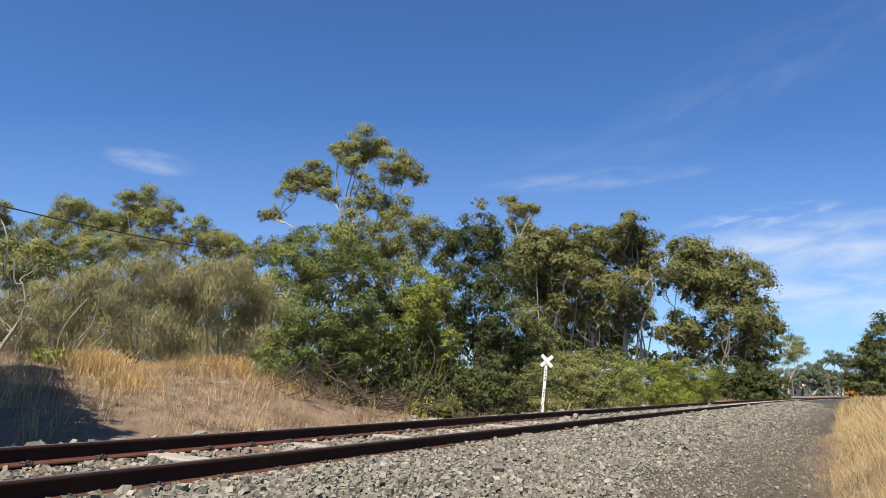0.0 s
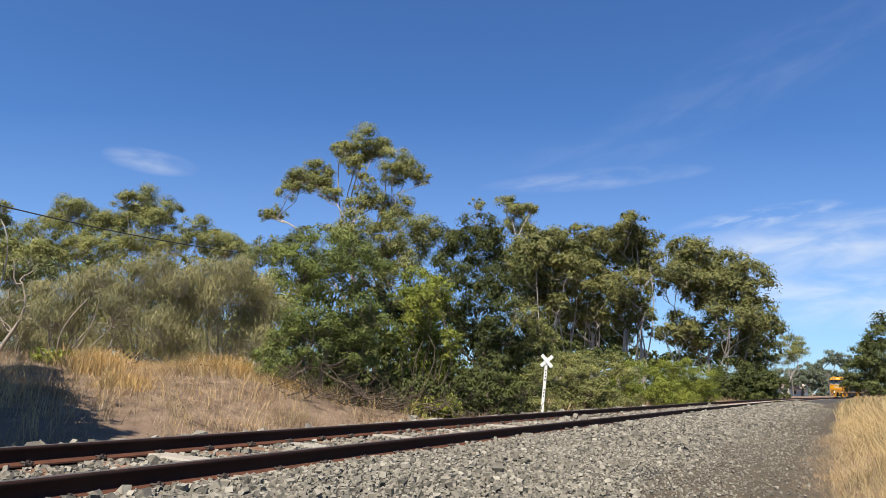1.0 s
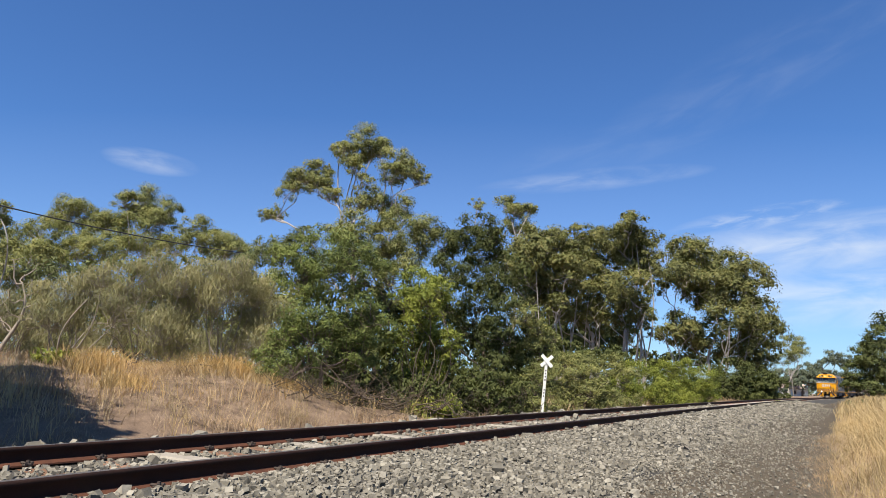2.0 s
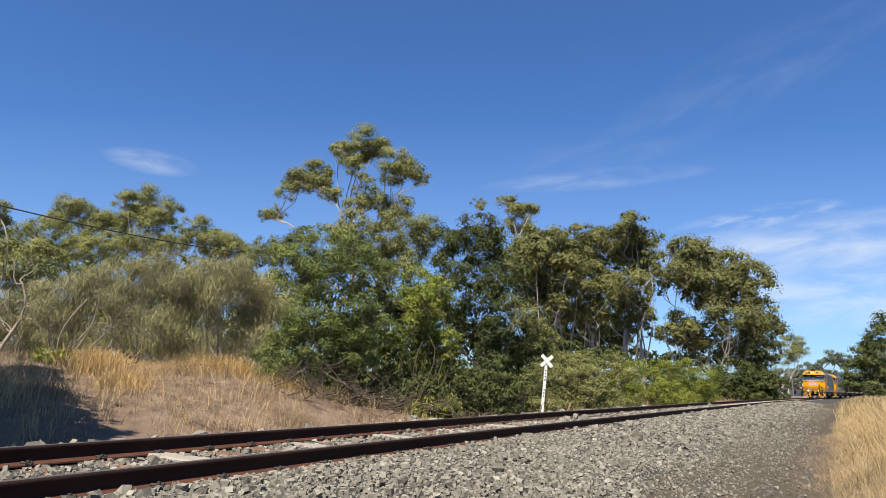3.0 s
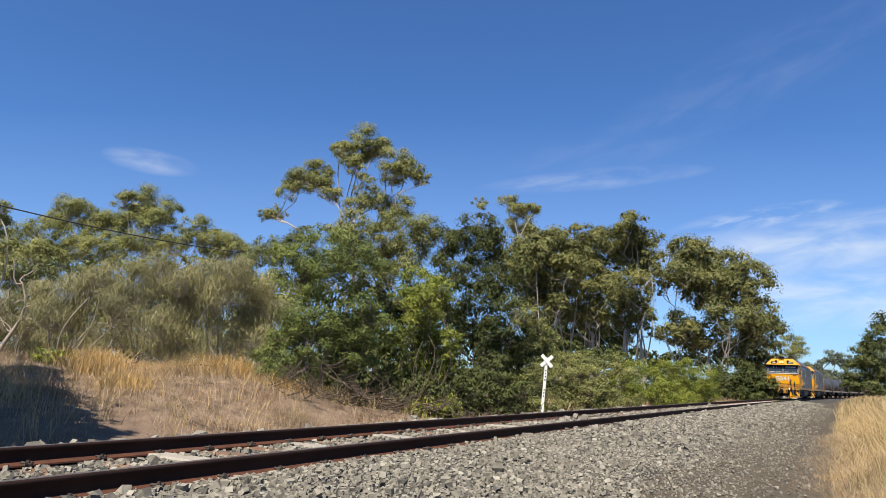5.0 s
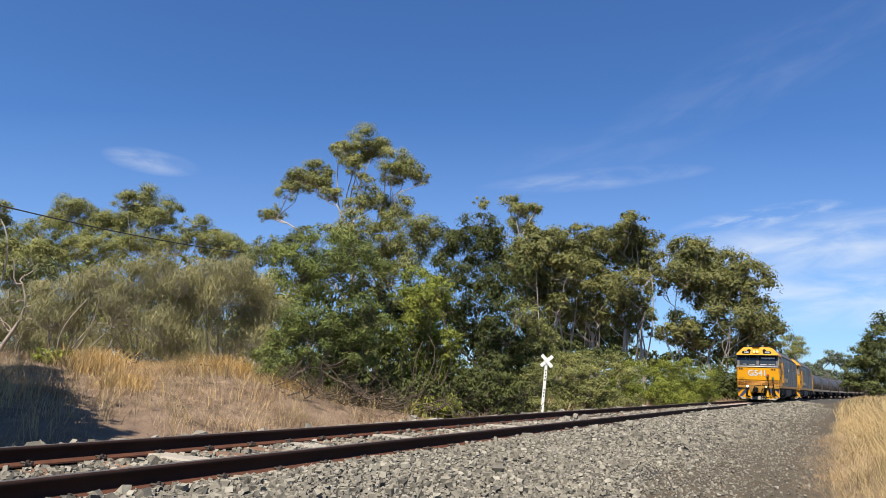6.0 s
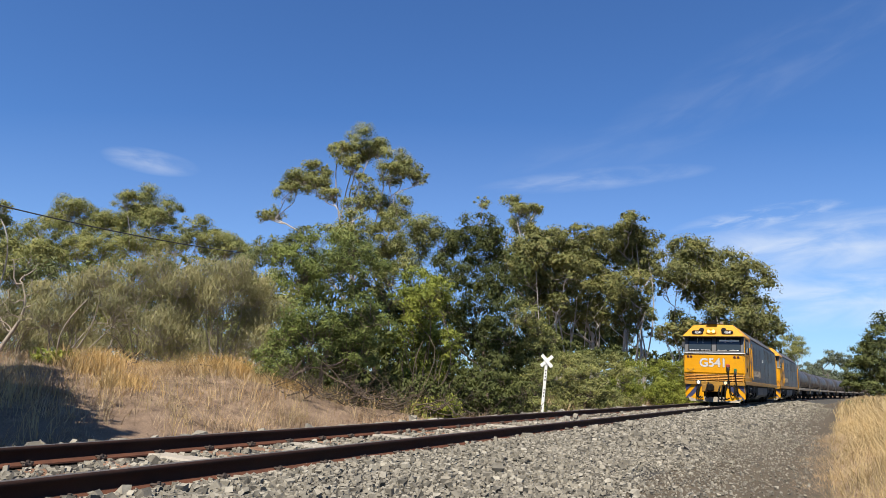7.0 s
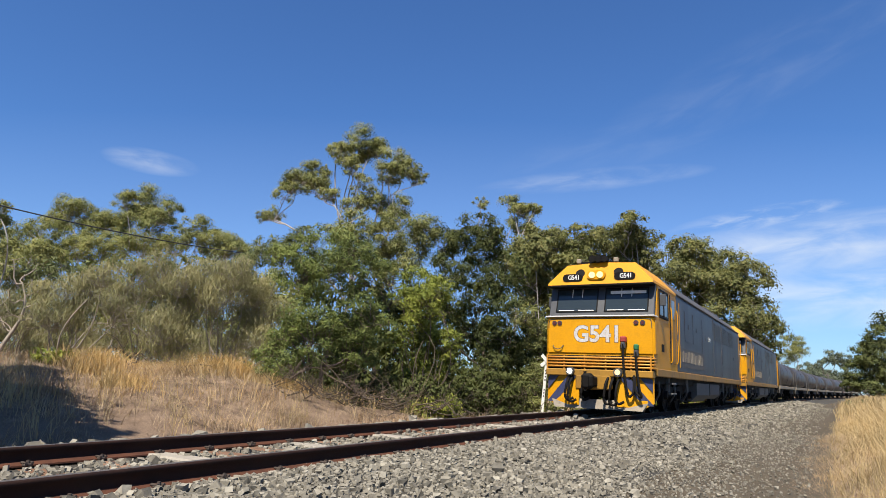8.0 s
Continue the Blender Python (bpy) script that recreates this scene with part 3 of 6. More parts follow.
tall_gum = tree("gum_tree", "tall slender eucalyptus with airy olive crown", GUM, (-5.78, 42.00), [(0.15, 1.2, 16.66, 1.23), (-0.82, 0.2, 15.58, 0.94), (1.29, 0.6, 16.06, 0.87), (-0.04, -0.4, 14.4, 0.61), (2.52, -0.8, 14.72, 0.94), (3.55, -0.3, 14.37, 0.87), (4.22, 0.2, 13.93, 0.54), (2.13, -1.0, 13.8, 0.79), (-2.51, 0.4, 14.52, 0.65), (-3.38, 0.2, 13.92, 1.01), (-2.33, -0.5, 12.95, 0.9), (-4.13, 0.6, 13.63, 0.79), (-4.57, -0.3, 12.64, 0.61), (-1.69, 0.2, 12.78, 0.51), (-5.49, 0.5, 11.4, 0.54), (-6.0, 0.2, 11.23, 0.47), (0.8, 0.6, 12.69, 0.87), (-0.05, -0.4, 11.77, 0.72), (3.14, -0.6, 11.65, 0.87), (2.18, 0.4, 11.89, 0.65), (-1.49, 0.6, 16.23, 0.51)])
tree("gum_tree", "eucalyptus with thin olive crown on the bank", GUM, (-27.92, 46.00), [(-2.96, 1.28, 10.4, 1.14), (-0.44, -0.7, 10.35, 0.86), (-3.12, 0.28, 8.93, 1.19), (-0.44, -1.58, 8.16, 1.3), (0.49, -0.32, 7.9, 1.18), (-2.03, -1.21, 6.89, 1.08), (-1.47, 1.13, 6.65, 1.05)])
tree("gum_tree", "eucalyptus with flat layered olive crown", GUM, (-25.90, 48.00), [(-2.24, -0.2, 12.5, 1.32), (-1.12, 1.33, 12.48, 1.27), (-3.54, 0.62, 11.84, 0.92), (0.34, 0.94, 11.71, 1.09), (-1.15, -0.84, 10.26, 1.05), (0.81, -1.18, 9.2, 1.13), (-2.42, 0.26, 8.96, 1.08)])
round_gum = tree("gum_tree", "eucalyptus with rounded olive crown", GUM, (-21.86, 48.00), [(-1.69, -0.72, 13.26, 0.89), (-0.65, 0.65, 13.68, 1.17), (1.31, -0.2, 12.7, 0.9), (-0.83, 0.07, 11.88, 1.07), (-2.82, 1.3, 11.24, 1.27), (0.58, 0.06, 11.48, 1.16), (-2.7, -1.09, 9.44, 1.13), (-0.1, -1.02, 9.73, 1.21), (1.48, 0.11, 10.0, 0.99)])
tree("gum_tree", "smaller eucalyptus behind the scrub", GUM, (-15.90, 46.00), [(-1.74, 0.06, 11.1, 0.95), (-0.19, 0.29, 10.24, 0.88), (-1.71, -0.22, 9.8, 0.94), (0.94, 0.37, 9.58, 1.04), (2.15, -0.23, 9.29, 0.94), (-3.3, 0.28, 9.66, 0.96), (-0.52, 0.66, 8.98, 1.04)])
tree("gum_tree", "eucalyptus overhanging from outside", GUM, (-23.17, 34.00), [(-0.17, -0.41, 8.91, 0.52), (-0.91, -0.26, 8.31, 0.87), (-0.53, 0.0, 6.71, 0.76), (-2.4, 0.52, 7.69, 1.19), (-2.1, -0.69, 9.24, 1.15)])
tree("wattle_tree", "pale grey-green wattle behind scrub", PALE, (-8.07, 30.00), [(-0.21, 0.09, 6.62, 0.72), (-0.96, 0.25, 5.69, 0.83), (0.34, 0.73, 6.16, 0.79), (-1.43, -0.24, 5.2, 0.72), (1.07, 0.2, 6.94, 0.62), (0.48, -0.57, 4.93, 0.76), (-0.53, -0.0, 4.47, 0.77), (1.71, -0.43, 7.09, 0.56)])
tree("scrub_bush", "brown-grey leggy scrub bush on dry bank", SCRUB, (-9.73, 17.50), [(-0.79, 0.7, 2.66, 0.72), (-0.72, -0.09, 2.12, 0.57), (0.06, 0.52, 2.82, 0.68), (1.09, -0.14, 2.16, 0.69), (-0.31, 0.58, 1.89, 0.62), (0.66, -0.1, 3.06, 0.45)])
tree("scrub_bush", "brown-grey leggy scrub bush on dry bank", SCRUB, (-7.88, 18.00), [(-0.25, -0.31, 2.97, 0.76), (0.3, 0.12, 3.37, 0.72), (-0.9, 0.62, 2.28, 0.77), (0.34, 0.7, 2.32, 0.84), (1.13, 0.16, 2.76, 0.72), (0.4, -0.62, 1.75, 0.6), (0.78, 0.14, 1.66, 0.62)])
tree("scrub_bush", "dense grey-brown scrub bush beside wattle", SCRUB, (-5.76, 18.50), [(-0.2, -0.45, 2.92, 0.71), (0.19, 0.46, 2.73, 0.85), (0.81, 0.66, 2.44, 0.72), (-0.6, 0.03, 2.18, 0.76), (0.52, 0.15, 1.74, 0.61), (1.33, -0.53, 1.57, 0.49), (-0.89, 0.05, 3.46, 0.54), (0.09, -0.51, 3.4, 0.56)])
tree("scrub_bush", "thin grey scrub among dead stems", SCRUB, (-12.81, 20.00), [(-0.3, 0.14, 2.32, 0.52), (0.3, -0.15, 1.8, 0.44), (-0.83, 0.33, 2.68, 0.52), (0.64, -0.41, 2.29, 0.37), (-0.44, -0.58, 1.92, 0.6)])
tree("wattle_tree", "dense green wattle with low branches beside track", WATTLE, (-3.03, 17.50), [(0.03, 0.37, 3.6, 0.86), (-0.65, 0.02, 3.22, 0.69), (1.0, 0.11, 3.43, 0.64), (0.36, 0.7, 2.56, 0.88), (-0.57, -0.02, 2.15, 0.72), (-1.24, 0.47, 1.65, 0.65), (0.06, 0.02, 1.58, 0.78), (0.88, 0.71, 1.49, 0.72), (-1.57, 0.19, 0.88, 0.49), (-0.69, -0.46, 0.96, 0.53), (0.47, -0.19, 4.14, 0.57), (-0.49, 0.45, 4.32, 0.52), (1.24, -0.21, 2.33, 0.57), (-1.27, -0.12, 3.79, 0.45)])
tree("wattle_tree", "olive-green wattle behind the front trees", OLIVE, (-2.65, 25.00), [(-0.8, 0.2, 6.65, 0.69), (-1.38, -0.12, 5.88, 0.77), (0.39, -0.44, 6.08, 0.76), (0.84, -0.19, 5.04, 0.9), (1.67, -0.16, 6.18, 0.81), (1.21, 0.79, 5.68, 0.84), (-0.38, 0.99, 5.45, 0.89), (0.75, 0.15, 6.91, 0.52), (2.0, -0.52, 6.55, 0.51), (0.62, 0.43, 4.03, 0.79)])
tree("wattle_bush", "light yellow-green wattle bush beside the track", LIME, (-0.51, 19.50), [(0.34, 0.23, 2.11, 0.54), (-0.15, 0.42, 1.61, 0.55), (0.68, -0.17, 1.77, 0.47), (-0.31, -0.43, 2.21, 0.39), (0.2, 0.13, 1.11, 0.51), (-0.79, -0.33, 1.69, 0.36), (0.86, 0.25, 1.38, 0.41), (-0.18, 0.43, 3.49, 0.62), (0.34, -0.11, 3.26, 0.5), (-0.69, 0.5, 3.14, 0.48), (-0.0, -0.37, 2.72, 0.46), (-0.13, 0.43, 0.86, 0.41)])
tree("gum_tree", "dark green bushy eucalyptus shading the ground", DARK, (1.64, 25.00), [(-0.21, -0.06, 6.67, 0.69), (-0.8, 0.46, 6.36, 0.74), (-1.69, 0.47, 6.07, 0.79), (0.58, 0.84, 6.02, 0.76), (-0.53, 1.17, 5.36, 1.08), (0.65, -0.9, 4.76, 0.79), (-1.45, -0.95, 4.7, 0.79), (-0.11, 0.11, 3.86, 1.04), (0.86, -1.01, 3.12, 0.87), (-0.52, 0.32, 2.78, 0.87), (0.55, 0.07, 1.94, 0.86), (1.65, 0.29, 2.41, 0.74), (1.76, -0.1, 1.34, 0.73), (0.1, -0.42, 0.78, 0.76), (1.44, 0.7, 0.5, 0.66), (-1.06, 0.31, 0.64, 0.57), (-1.67, -0.87, 3.48, 0.71)])
tree("wattle_bush", "grey-green bush beside the crossing marker", OLIVE, (3.48, 24.00), [(-0.46, -0.48, 3.09, 0.49), (0.13, 0.16, 2.03, 0.5), (0.27, -0.25, 1.22, 0.49), (-0.22, -0.12, 0.52, 0.53), (0.56, 0.22, 2.36, 0.33), (-0.01, -0.14, 2.62, 0.41)])
tufted_gum = tree("gum_tree", "thin eucalyptus with tufted top", GUM, (6.43, 60.00), [(-2.99, 0.69, 17.53, 0.68), (-0.4, 0.5, 17.54, 0.94), (1.54, 0.12, 16.62, 0.93), (0.39, -0.51, 16.75, 0.67), (2.03, -0.12, 17.11, 0.51), (0.52, 0.52, 15.37, 1.03), (1.53, 0.0, 14.83, 0.72)])
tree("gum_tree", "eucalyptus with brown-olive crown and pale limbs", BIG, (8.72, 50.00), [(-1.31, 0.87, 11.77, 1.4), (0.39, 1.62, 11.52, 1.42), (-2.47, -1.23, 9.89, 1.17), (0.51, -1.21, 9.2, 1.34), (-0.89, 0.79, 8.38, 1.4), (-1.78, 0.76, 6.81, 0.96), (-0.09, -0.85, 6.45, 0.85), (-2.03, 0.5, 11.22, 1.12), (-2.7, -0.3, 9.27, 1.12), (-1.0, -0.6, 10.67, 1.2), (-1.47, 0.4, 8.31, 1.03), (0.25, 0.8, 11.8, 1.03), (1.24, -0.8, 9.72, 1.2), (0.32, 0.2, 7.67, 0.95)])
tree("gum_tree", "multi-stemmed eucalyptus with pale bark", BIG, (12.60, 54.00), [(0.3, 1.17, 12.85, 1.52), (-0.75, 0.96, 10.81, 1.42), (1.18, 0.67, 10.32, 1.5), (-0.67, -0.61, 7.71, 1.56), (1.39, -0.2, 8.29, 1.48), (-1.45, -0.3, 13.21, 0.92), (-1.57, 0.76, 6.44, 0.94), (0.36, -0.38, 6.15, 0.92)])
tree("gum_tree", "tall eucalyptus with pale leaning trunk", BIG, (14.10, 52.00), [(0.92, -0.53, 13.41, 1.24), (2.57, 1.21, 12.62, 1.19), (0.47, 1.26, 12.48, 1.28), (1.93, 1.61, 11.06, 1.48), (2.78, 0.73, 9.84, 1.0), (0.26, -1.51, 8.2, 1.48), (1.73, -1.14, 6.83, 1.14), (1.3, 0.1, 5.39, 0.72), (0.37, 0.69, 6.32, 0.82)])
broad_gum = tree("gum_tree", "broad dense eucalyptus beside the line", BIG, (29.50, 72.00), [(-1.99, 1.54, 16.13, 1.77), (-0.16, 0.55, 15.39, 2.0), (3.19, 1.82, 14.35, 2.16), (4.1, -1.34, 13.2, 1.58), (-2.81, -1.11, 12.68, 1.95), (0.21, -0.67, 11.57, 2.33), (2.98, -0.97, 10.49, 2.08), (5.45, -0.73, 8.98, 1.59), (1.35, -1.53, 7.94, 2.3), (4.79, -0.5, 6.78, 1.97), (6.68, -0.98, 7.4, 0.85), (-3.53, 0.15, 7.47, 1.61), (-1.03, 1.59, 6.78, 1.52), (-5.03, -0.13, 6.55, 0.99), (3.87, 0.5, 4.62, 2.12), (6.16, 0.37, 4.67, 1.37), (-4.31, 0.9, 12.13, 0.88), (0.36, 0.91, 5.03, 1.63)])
tree("gum_tree", "small distant eucalyptus beside the line", GUM, (72.73, 140.00), [(1.54, 1.3, 11.02, 1.94), (2.13, -0.62, 8.56, 1.56), (0.2, 1.63, 7.18, 1.95), (3.34, -0.82, 10.11, 1.08)])
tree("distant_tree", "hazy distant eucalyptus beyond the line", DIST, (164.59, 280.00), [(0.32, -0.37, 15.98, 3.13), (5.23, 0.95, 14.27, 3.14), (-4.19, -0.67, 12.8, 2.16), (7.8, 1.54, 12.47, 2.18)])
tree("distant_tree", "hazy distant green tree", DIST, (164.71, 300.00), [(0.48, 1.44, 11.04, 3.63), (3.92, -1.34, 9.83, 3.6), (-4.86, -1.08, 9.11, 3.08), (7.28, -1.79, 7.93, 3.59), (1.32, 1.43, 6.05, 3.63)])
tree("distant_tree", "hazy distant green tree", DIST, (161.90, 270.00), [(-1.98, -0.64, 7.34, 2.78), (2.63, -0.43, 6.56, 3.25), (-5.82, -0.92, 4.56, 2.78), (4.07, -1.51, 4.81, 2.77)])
tree("roadside_tree", "dense dark green tree behind tall grass", RIGHT, (34.63, 50.00), [(-1.54, -0.12, 4.74, 1.12), (-3.13, -0.6, 3.41, 0.93), (-1.19, 0.22, 3.15, 1.47), (-3.91, -0.46, 2.36, 0.64), (-2.38, 0.03, 1.95, 1.03), (1.35, 1.79, 5.46, 1.78), (0.85, -0.51, 3.81, 1.87), (0.93, 1.69, 2.39, 1.6), (-4.22, -0.41, 1.81, 0.38), (-4.25, 0.05, 1.32, 0.39), (-3.22, 0.14, 1.26, 0.6), (-1.07, 0.86, 1.15, 0.79)])
tree("roadside_bush", "low green bush behind tall grass", RIGHT, (26.59, 42.00), [(-0.55, 0.44, 1.12, 0.44), (0.07, 0.01, 1.03, 0.47), (1.14, 0.31, 0.92, 0.51), (2.33, 0.74, 1.01, 0.66)])
tree("roadside_bush", "soft grey-green bush beside the track", OLIVE, (5.70, 28.00), [(-0.15, 0.34, 1.24, 0.61), (0.77, 0.68, 1.08, 0.64), (-0.36, 0.56, 0.48, 0.54), (0.48, -0.02, 0.44, 0.53), (1.24, 0.18, 0.57, 0.48)])
tree("roadside_bush", "yellow-green bush beside the track", LIME, (11.24, 38.00), [(-1.1, -0.65, 0.82, 0.83), (-0.01, -0.11, 0.29, 0.72), (0.93, 0.75, 1.19, 0.87), (1.75, 0.15, 0.64, 0.79), (-0.66, -0.31, 1.68, 0.58), (0.96, -0.53, 0.17, 0.58)])
tree("roadside_bush", "bright green bush beside the track", LIME, (18.77, 50.00), [(-1.18, -0.66, 1.73, 1.02), (0.35, -1.01, 1.52, 1.1), (-0.36, -0.55, 0.61, 0.85), (1.28, -0.22, 0.73, 0.77), (-1.74, -0.94, 0.66, 0.84)])
tree("roadside_bush", "dark green bush under the eucalyptus", RIGHT, (30.40, 68.00), [(0.22, 1.33, 2.55, 1.67), (-1.17, -0.3, 0.92, 1.28), (1.53, 0.23, 1.89, 1.41), (2.27, 0.34, 0.89, 1.06), (-2.6, -1.03, 1.33, 1.15), (2.81, -0.94, 1.19, 0.92)])
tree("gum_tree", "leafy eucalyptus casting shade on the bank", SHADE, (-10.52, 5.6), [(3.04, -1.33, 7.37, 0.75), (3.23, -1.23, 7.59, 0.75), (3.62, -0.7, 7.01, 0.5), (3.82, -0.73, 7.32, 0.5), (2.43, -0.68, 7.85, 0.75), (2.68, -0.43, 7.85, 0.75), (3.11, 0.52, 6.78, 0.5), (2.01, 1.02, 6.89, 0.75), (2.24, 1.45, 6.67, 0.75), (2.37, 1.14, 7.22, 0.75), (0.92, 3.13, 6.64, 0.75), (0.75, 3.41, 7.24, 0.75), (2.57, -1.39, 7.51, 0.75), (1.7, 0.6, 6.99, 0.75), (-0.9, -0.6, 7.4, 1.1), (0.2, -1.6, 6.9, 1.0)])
tree("roadside_bush", "small green shrub on the dry bank", LIME, (-8.96, 15.50), [(-0.06, -0.22, 0.97, 0.26), (-0.1, 0.31, 0.9, 0.27), (0.36, -0.18, 1.02, 0.18), (-0.34, -0.04, 0.8, 0.21)])
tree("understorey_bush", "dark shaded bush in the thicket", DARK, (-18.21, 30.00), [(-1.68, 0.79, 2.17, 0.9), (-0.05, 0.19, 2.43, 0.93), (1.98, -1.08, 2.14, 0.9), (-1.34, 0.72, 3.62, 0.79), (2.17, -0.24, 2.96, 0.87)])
tree("understorey_bush", "olive bush deep in the thicket", OLIVE, (-13.41, 30.00), [(-1.51, -0.82, 2.44, 1.0), (-0.24, -0.42, 2.75, 1.07), (1.03, 0.24, 2.59, 1.09), (2.82, -1.2, 2.77, 1.04), (-1.79, 0.32, 4.21, 0.94), (0.31, 0.25, 4.39, 0.94), (2.18, -0.57, 4.32, 0.86)])
tree("understorey_bush", "olive bush deep in the thicket", OLIVE, (-7.53, 28.00), [(-1.49, -0.17, 2.49, 0.96), (-0.18, -0.74, 2.95, 0.98), (1.08, -1.22, 3.17, 1.01), (1.33, 0.18, 1.88, 0.92), (2.07, -0.12, 4.27, 0.91), (-0.93, 0.63, 1.48, 0.79), (0.16, -0.63, 4.15, 0.85)])
# Added dark mass that closes sky gaps and reads as shade behind the trunks.
tree("understorey_bush", "dark shrub mass added as shade behind the trunks", DARK, (16.55, 78.00), [(-4.6, -0.24, 5.8, 1.87), (-1.78, 0.67, 5.26, 1.89), (0.37, -1.73, 5.19, 1.84), (3.27, -0.58, 5.13, 1.73), (-5.79, 0.72, 7.5, 1.62), (-3.72, -1.02, 6.75, 1.72), (-1.32, -0.54, 6.85, 1.73), (1.19, 0.31, 6.85, 1.75), (3.36, -0.35, 6.66, 1.6), (5.73, 1.09, 5.81, 1.22), (-4.34, 1.27, 9.62, 1.5), (2.43, 1.08, 9.1, 1.36)])
tree("understorey_bush", "pale olive shrubs between scrub and eucalyptus", PALE, (-16.09, 36.00), [(-6.31, -0.16, 5.52, 0.92), (-4.5, -0.69, 5.8, 0.91), (-3.51, 0.31, 5.99, 0.94), (-1.57, -0.17, 6.12, 0.99), (0.04, 0.01, 6.35, 0.99), (1.78, 0.36, 6.45, 1.0), (3.3, 1.05, 6.29, 1.02), (4.89, 0.69, 5.95, 0.95), (-0.26, -0.95, 4.65, 1.02), (-4.32, 1.03, 4.47, 1.08), (2.55, 0.45, 4.74, 1.07), (-5.88, -0.4, 3.65, 0.92)])
# Added shrubs whose dark leaves stand in for the shade under the wattles.
tree("low_bush", "low dark shrub added as shade under the wattles", DARK, (-2.33, 20.50), [(-0.74, 0.21, 0.21, 0.39), (-0.02, -0.03, 0.15, 0.42), (0.66, 0.06, 0.25, 0.42), (1.35, 0.07, 0.18, 0.39), (-1.34, -0.29, 0.12, 0.35), (-0.37, -0.13, 0.56, 0.39), (1.0, -0.06, 0.6, 0.39)])
tree("low_bush", "low dark shrub added as shade under the wattles", DARK, (1.41, 23.00), [(-1.55, -0.46, 0.16, 0.43), (-0.77, 0.25, 0.26, 0.48), (-0.02, -0.18, 0.2, 0.43), (0.76, -0.03, 0.21, 0.47), (1.49, 0.43, 0.17, 0.4), (-0.38, 0.42, 0.66, 0.48), (0.93, -0.26, 0.69, 0.47)])
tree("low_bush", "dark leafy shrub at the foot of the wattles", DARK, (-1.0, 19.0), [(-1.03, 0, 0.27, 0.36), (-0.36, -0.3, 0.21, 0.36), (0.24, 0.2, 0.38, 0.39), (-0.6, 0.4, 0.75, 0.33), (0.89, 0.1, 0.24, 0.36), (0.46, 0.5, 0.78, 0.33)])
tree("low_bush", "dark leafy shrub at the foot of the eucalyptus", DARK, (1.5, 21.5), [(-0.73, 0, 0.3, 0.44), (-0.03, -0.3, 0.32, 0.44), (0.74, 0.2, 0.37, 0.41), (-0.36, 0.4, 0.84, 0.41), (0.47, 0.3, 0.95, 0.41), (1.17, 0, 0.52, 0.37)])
tree("low_bush", "dead brown undergrowth under the wattles", SCRUB, (-3.42, 19.00), [(-0.98, -0.09, 0.36, 0.36), (-0.37, 0.07, 0.22, 0.39), (0.5, -0.3, 0.02, 0.32), (1.22, 0.23, 0.02, 0.33), (2.21, -0.14, 0.06, 0.32), (-1.25, -0.24, 0.2, 0.26)])
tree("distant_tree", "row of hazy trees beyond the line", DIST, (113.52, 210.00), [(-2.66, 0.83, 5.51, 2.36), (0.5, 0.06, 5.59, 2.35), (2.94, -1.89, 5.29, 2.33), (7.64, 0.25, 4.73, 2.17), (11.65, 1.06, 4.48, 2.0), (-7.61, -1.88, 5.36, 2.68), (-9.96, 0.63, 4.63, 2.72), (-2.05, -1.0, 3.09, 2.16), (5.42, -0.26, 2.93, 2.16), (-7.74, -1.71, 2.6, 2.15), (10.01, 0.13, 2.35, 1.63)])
tree("roadside_bush", "dense dark bush along the line", RIGHT, (42.32, 85.00), [(-0.96, 1.23, 3.1, 1.19), (-0.41, -0.48, 2.25, 1.02), (0.8, -0.84, 1.72, 0.8), (-0.62, 0.73, 0.97, 0.88), (-1.99, 1.26, 3.8, 1.19)])
tree("roadside_bush", "grey-green bush behind the marker", OLIVE, (8.06, 34.00), [(-1.69, -0.01, 1.92, 0.64), (-0.38, 0.69, 1.83, 0.72), (0.79, 0.69, 1.72, 0.72), (1.57, 0.33, 1.44, 0.59), (-2.19, 0.46, 1.35, 0.59)])
tree("roadside_bush", "light green bush in the second row", LIME, (14.77, 46.00), [(-1.64, -0.58, 1.9, 0.7), (-0.11, 0.59, 2.16, 0.72), (1.01, -0.14, 1.98, 0.71), (2.12, -0.32, 2.2, 0.63)])
tree("scrub_bush", "low grey-brown scrub along the bank top", SCRUB, (-12.43, 22.00), [(-1.05, 0.1, 1.48, 0.65), (-0.41, 0.58, 1.62, 0.7), (0.92, -0.11, 1.57, 0.68), (-1.17, -0.58, 1.35, 0.55), (1.75, -0.33, 1.71, 0.63)])
tree("scrub_bush", "low grey-brown scrub along the bank top", SCRUB, (-8.35, 22.00), [(-1.39, -0.35, 1.61, 0.67), (-0.75, 0.32, 1.7, 0.69), (0.05, 0.74, 1.71, 0.7), (1.23, 0.08, 1.64, 0.68), (2.12, -0.38, 1.55, 0.63), (2.7, 0.28, 1.41, 0.57)])
tree("understorey_bush", "low olive bush behind the scrub", OLIVE, (-11.62, 26.00), [(-4.29, -0.57, 1.38, 0.66), (-2.89, -0.8, 1.51, 0.74), (-2.17, 0.27, 1.54, 0.77), (-0.6, -0.23, 1.6, 0.75), (0.65, -0.09, 1.64, 0.76), (2.22, -0.78, 1.65, 0.74), (3.27, -0.04, 1.67, 0.76), (4.54, 0.19, 1.54, 0.77)])
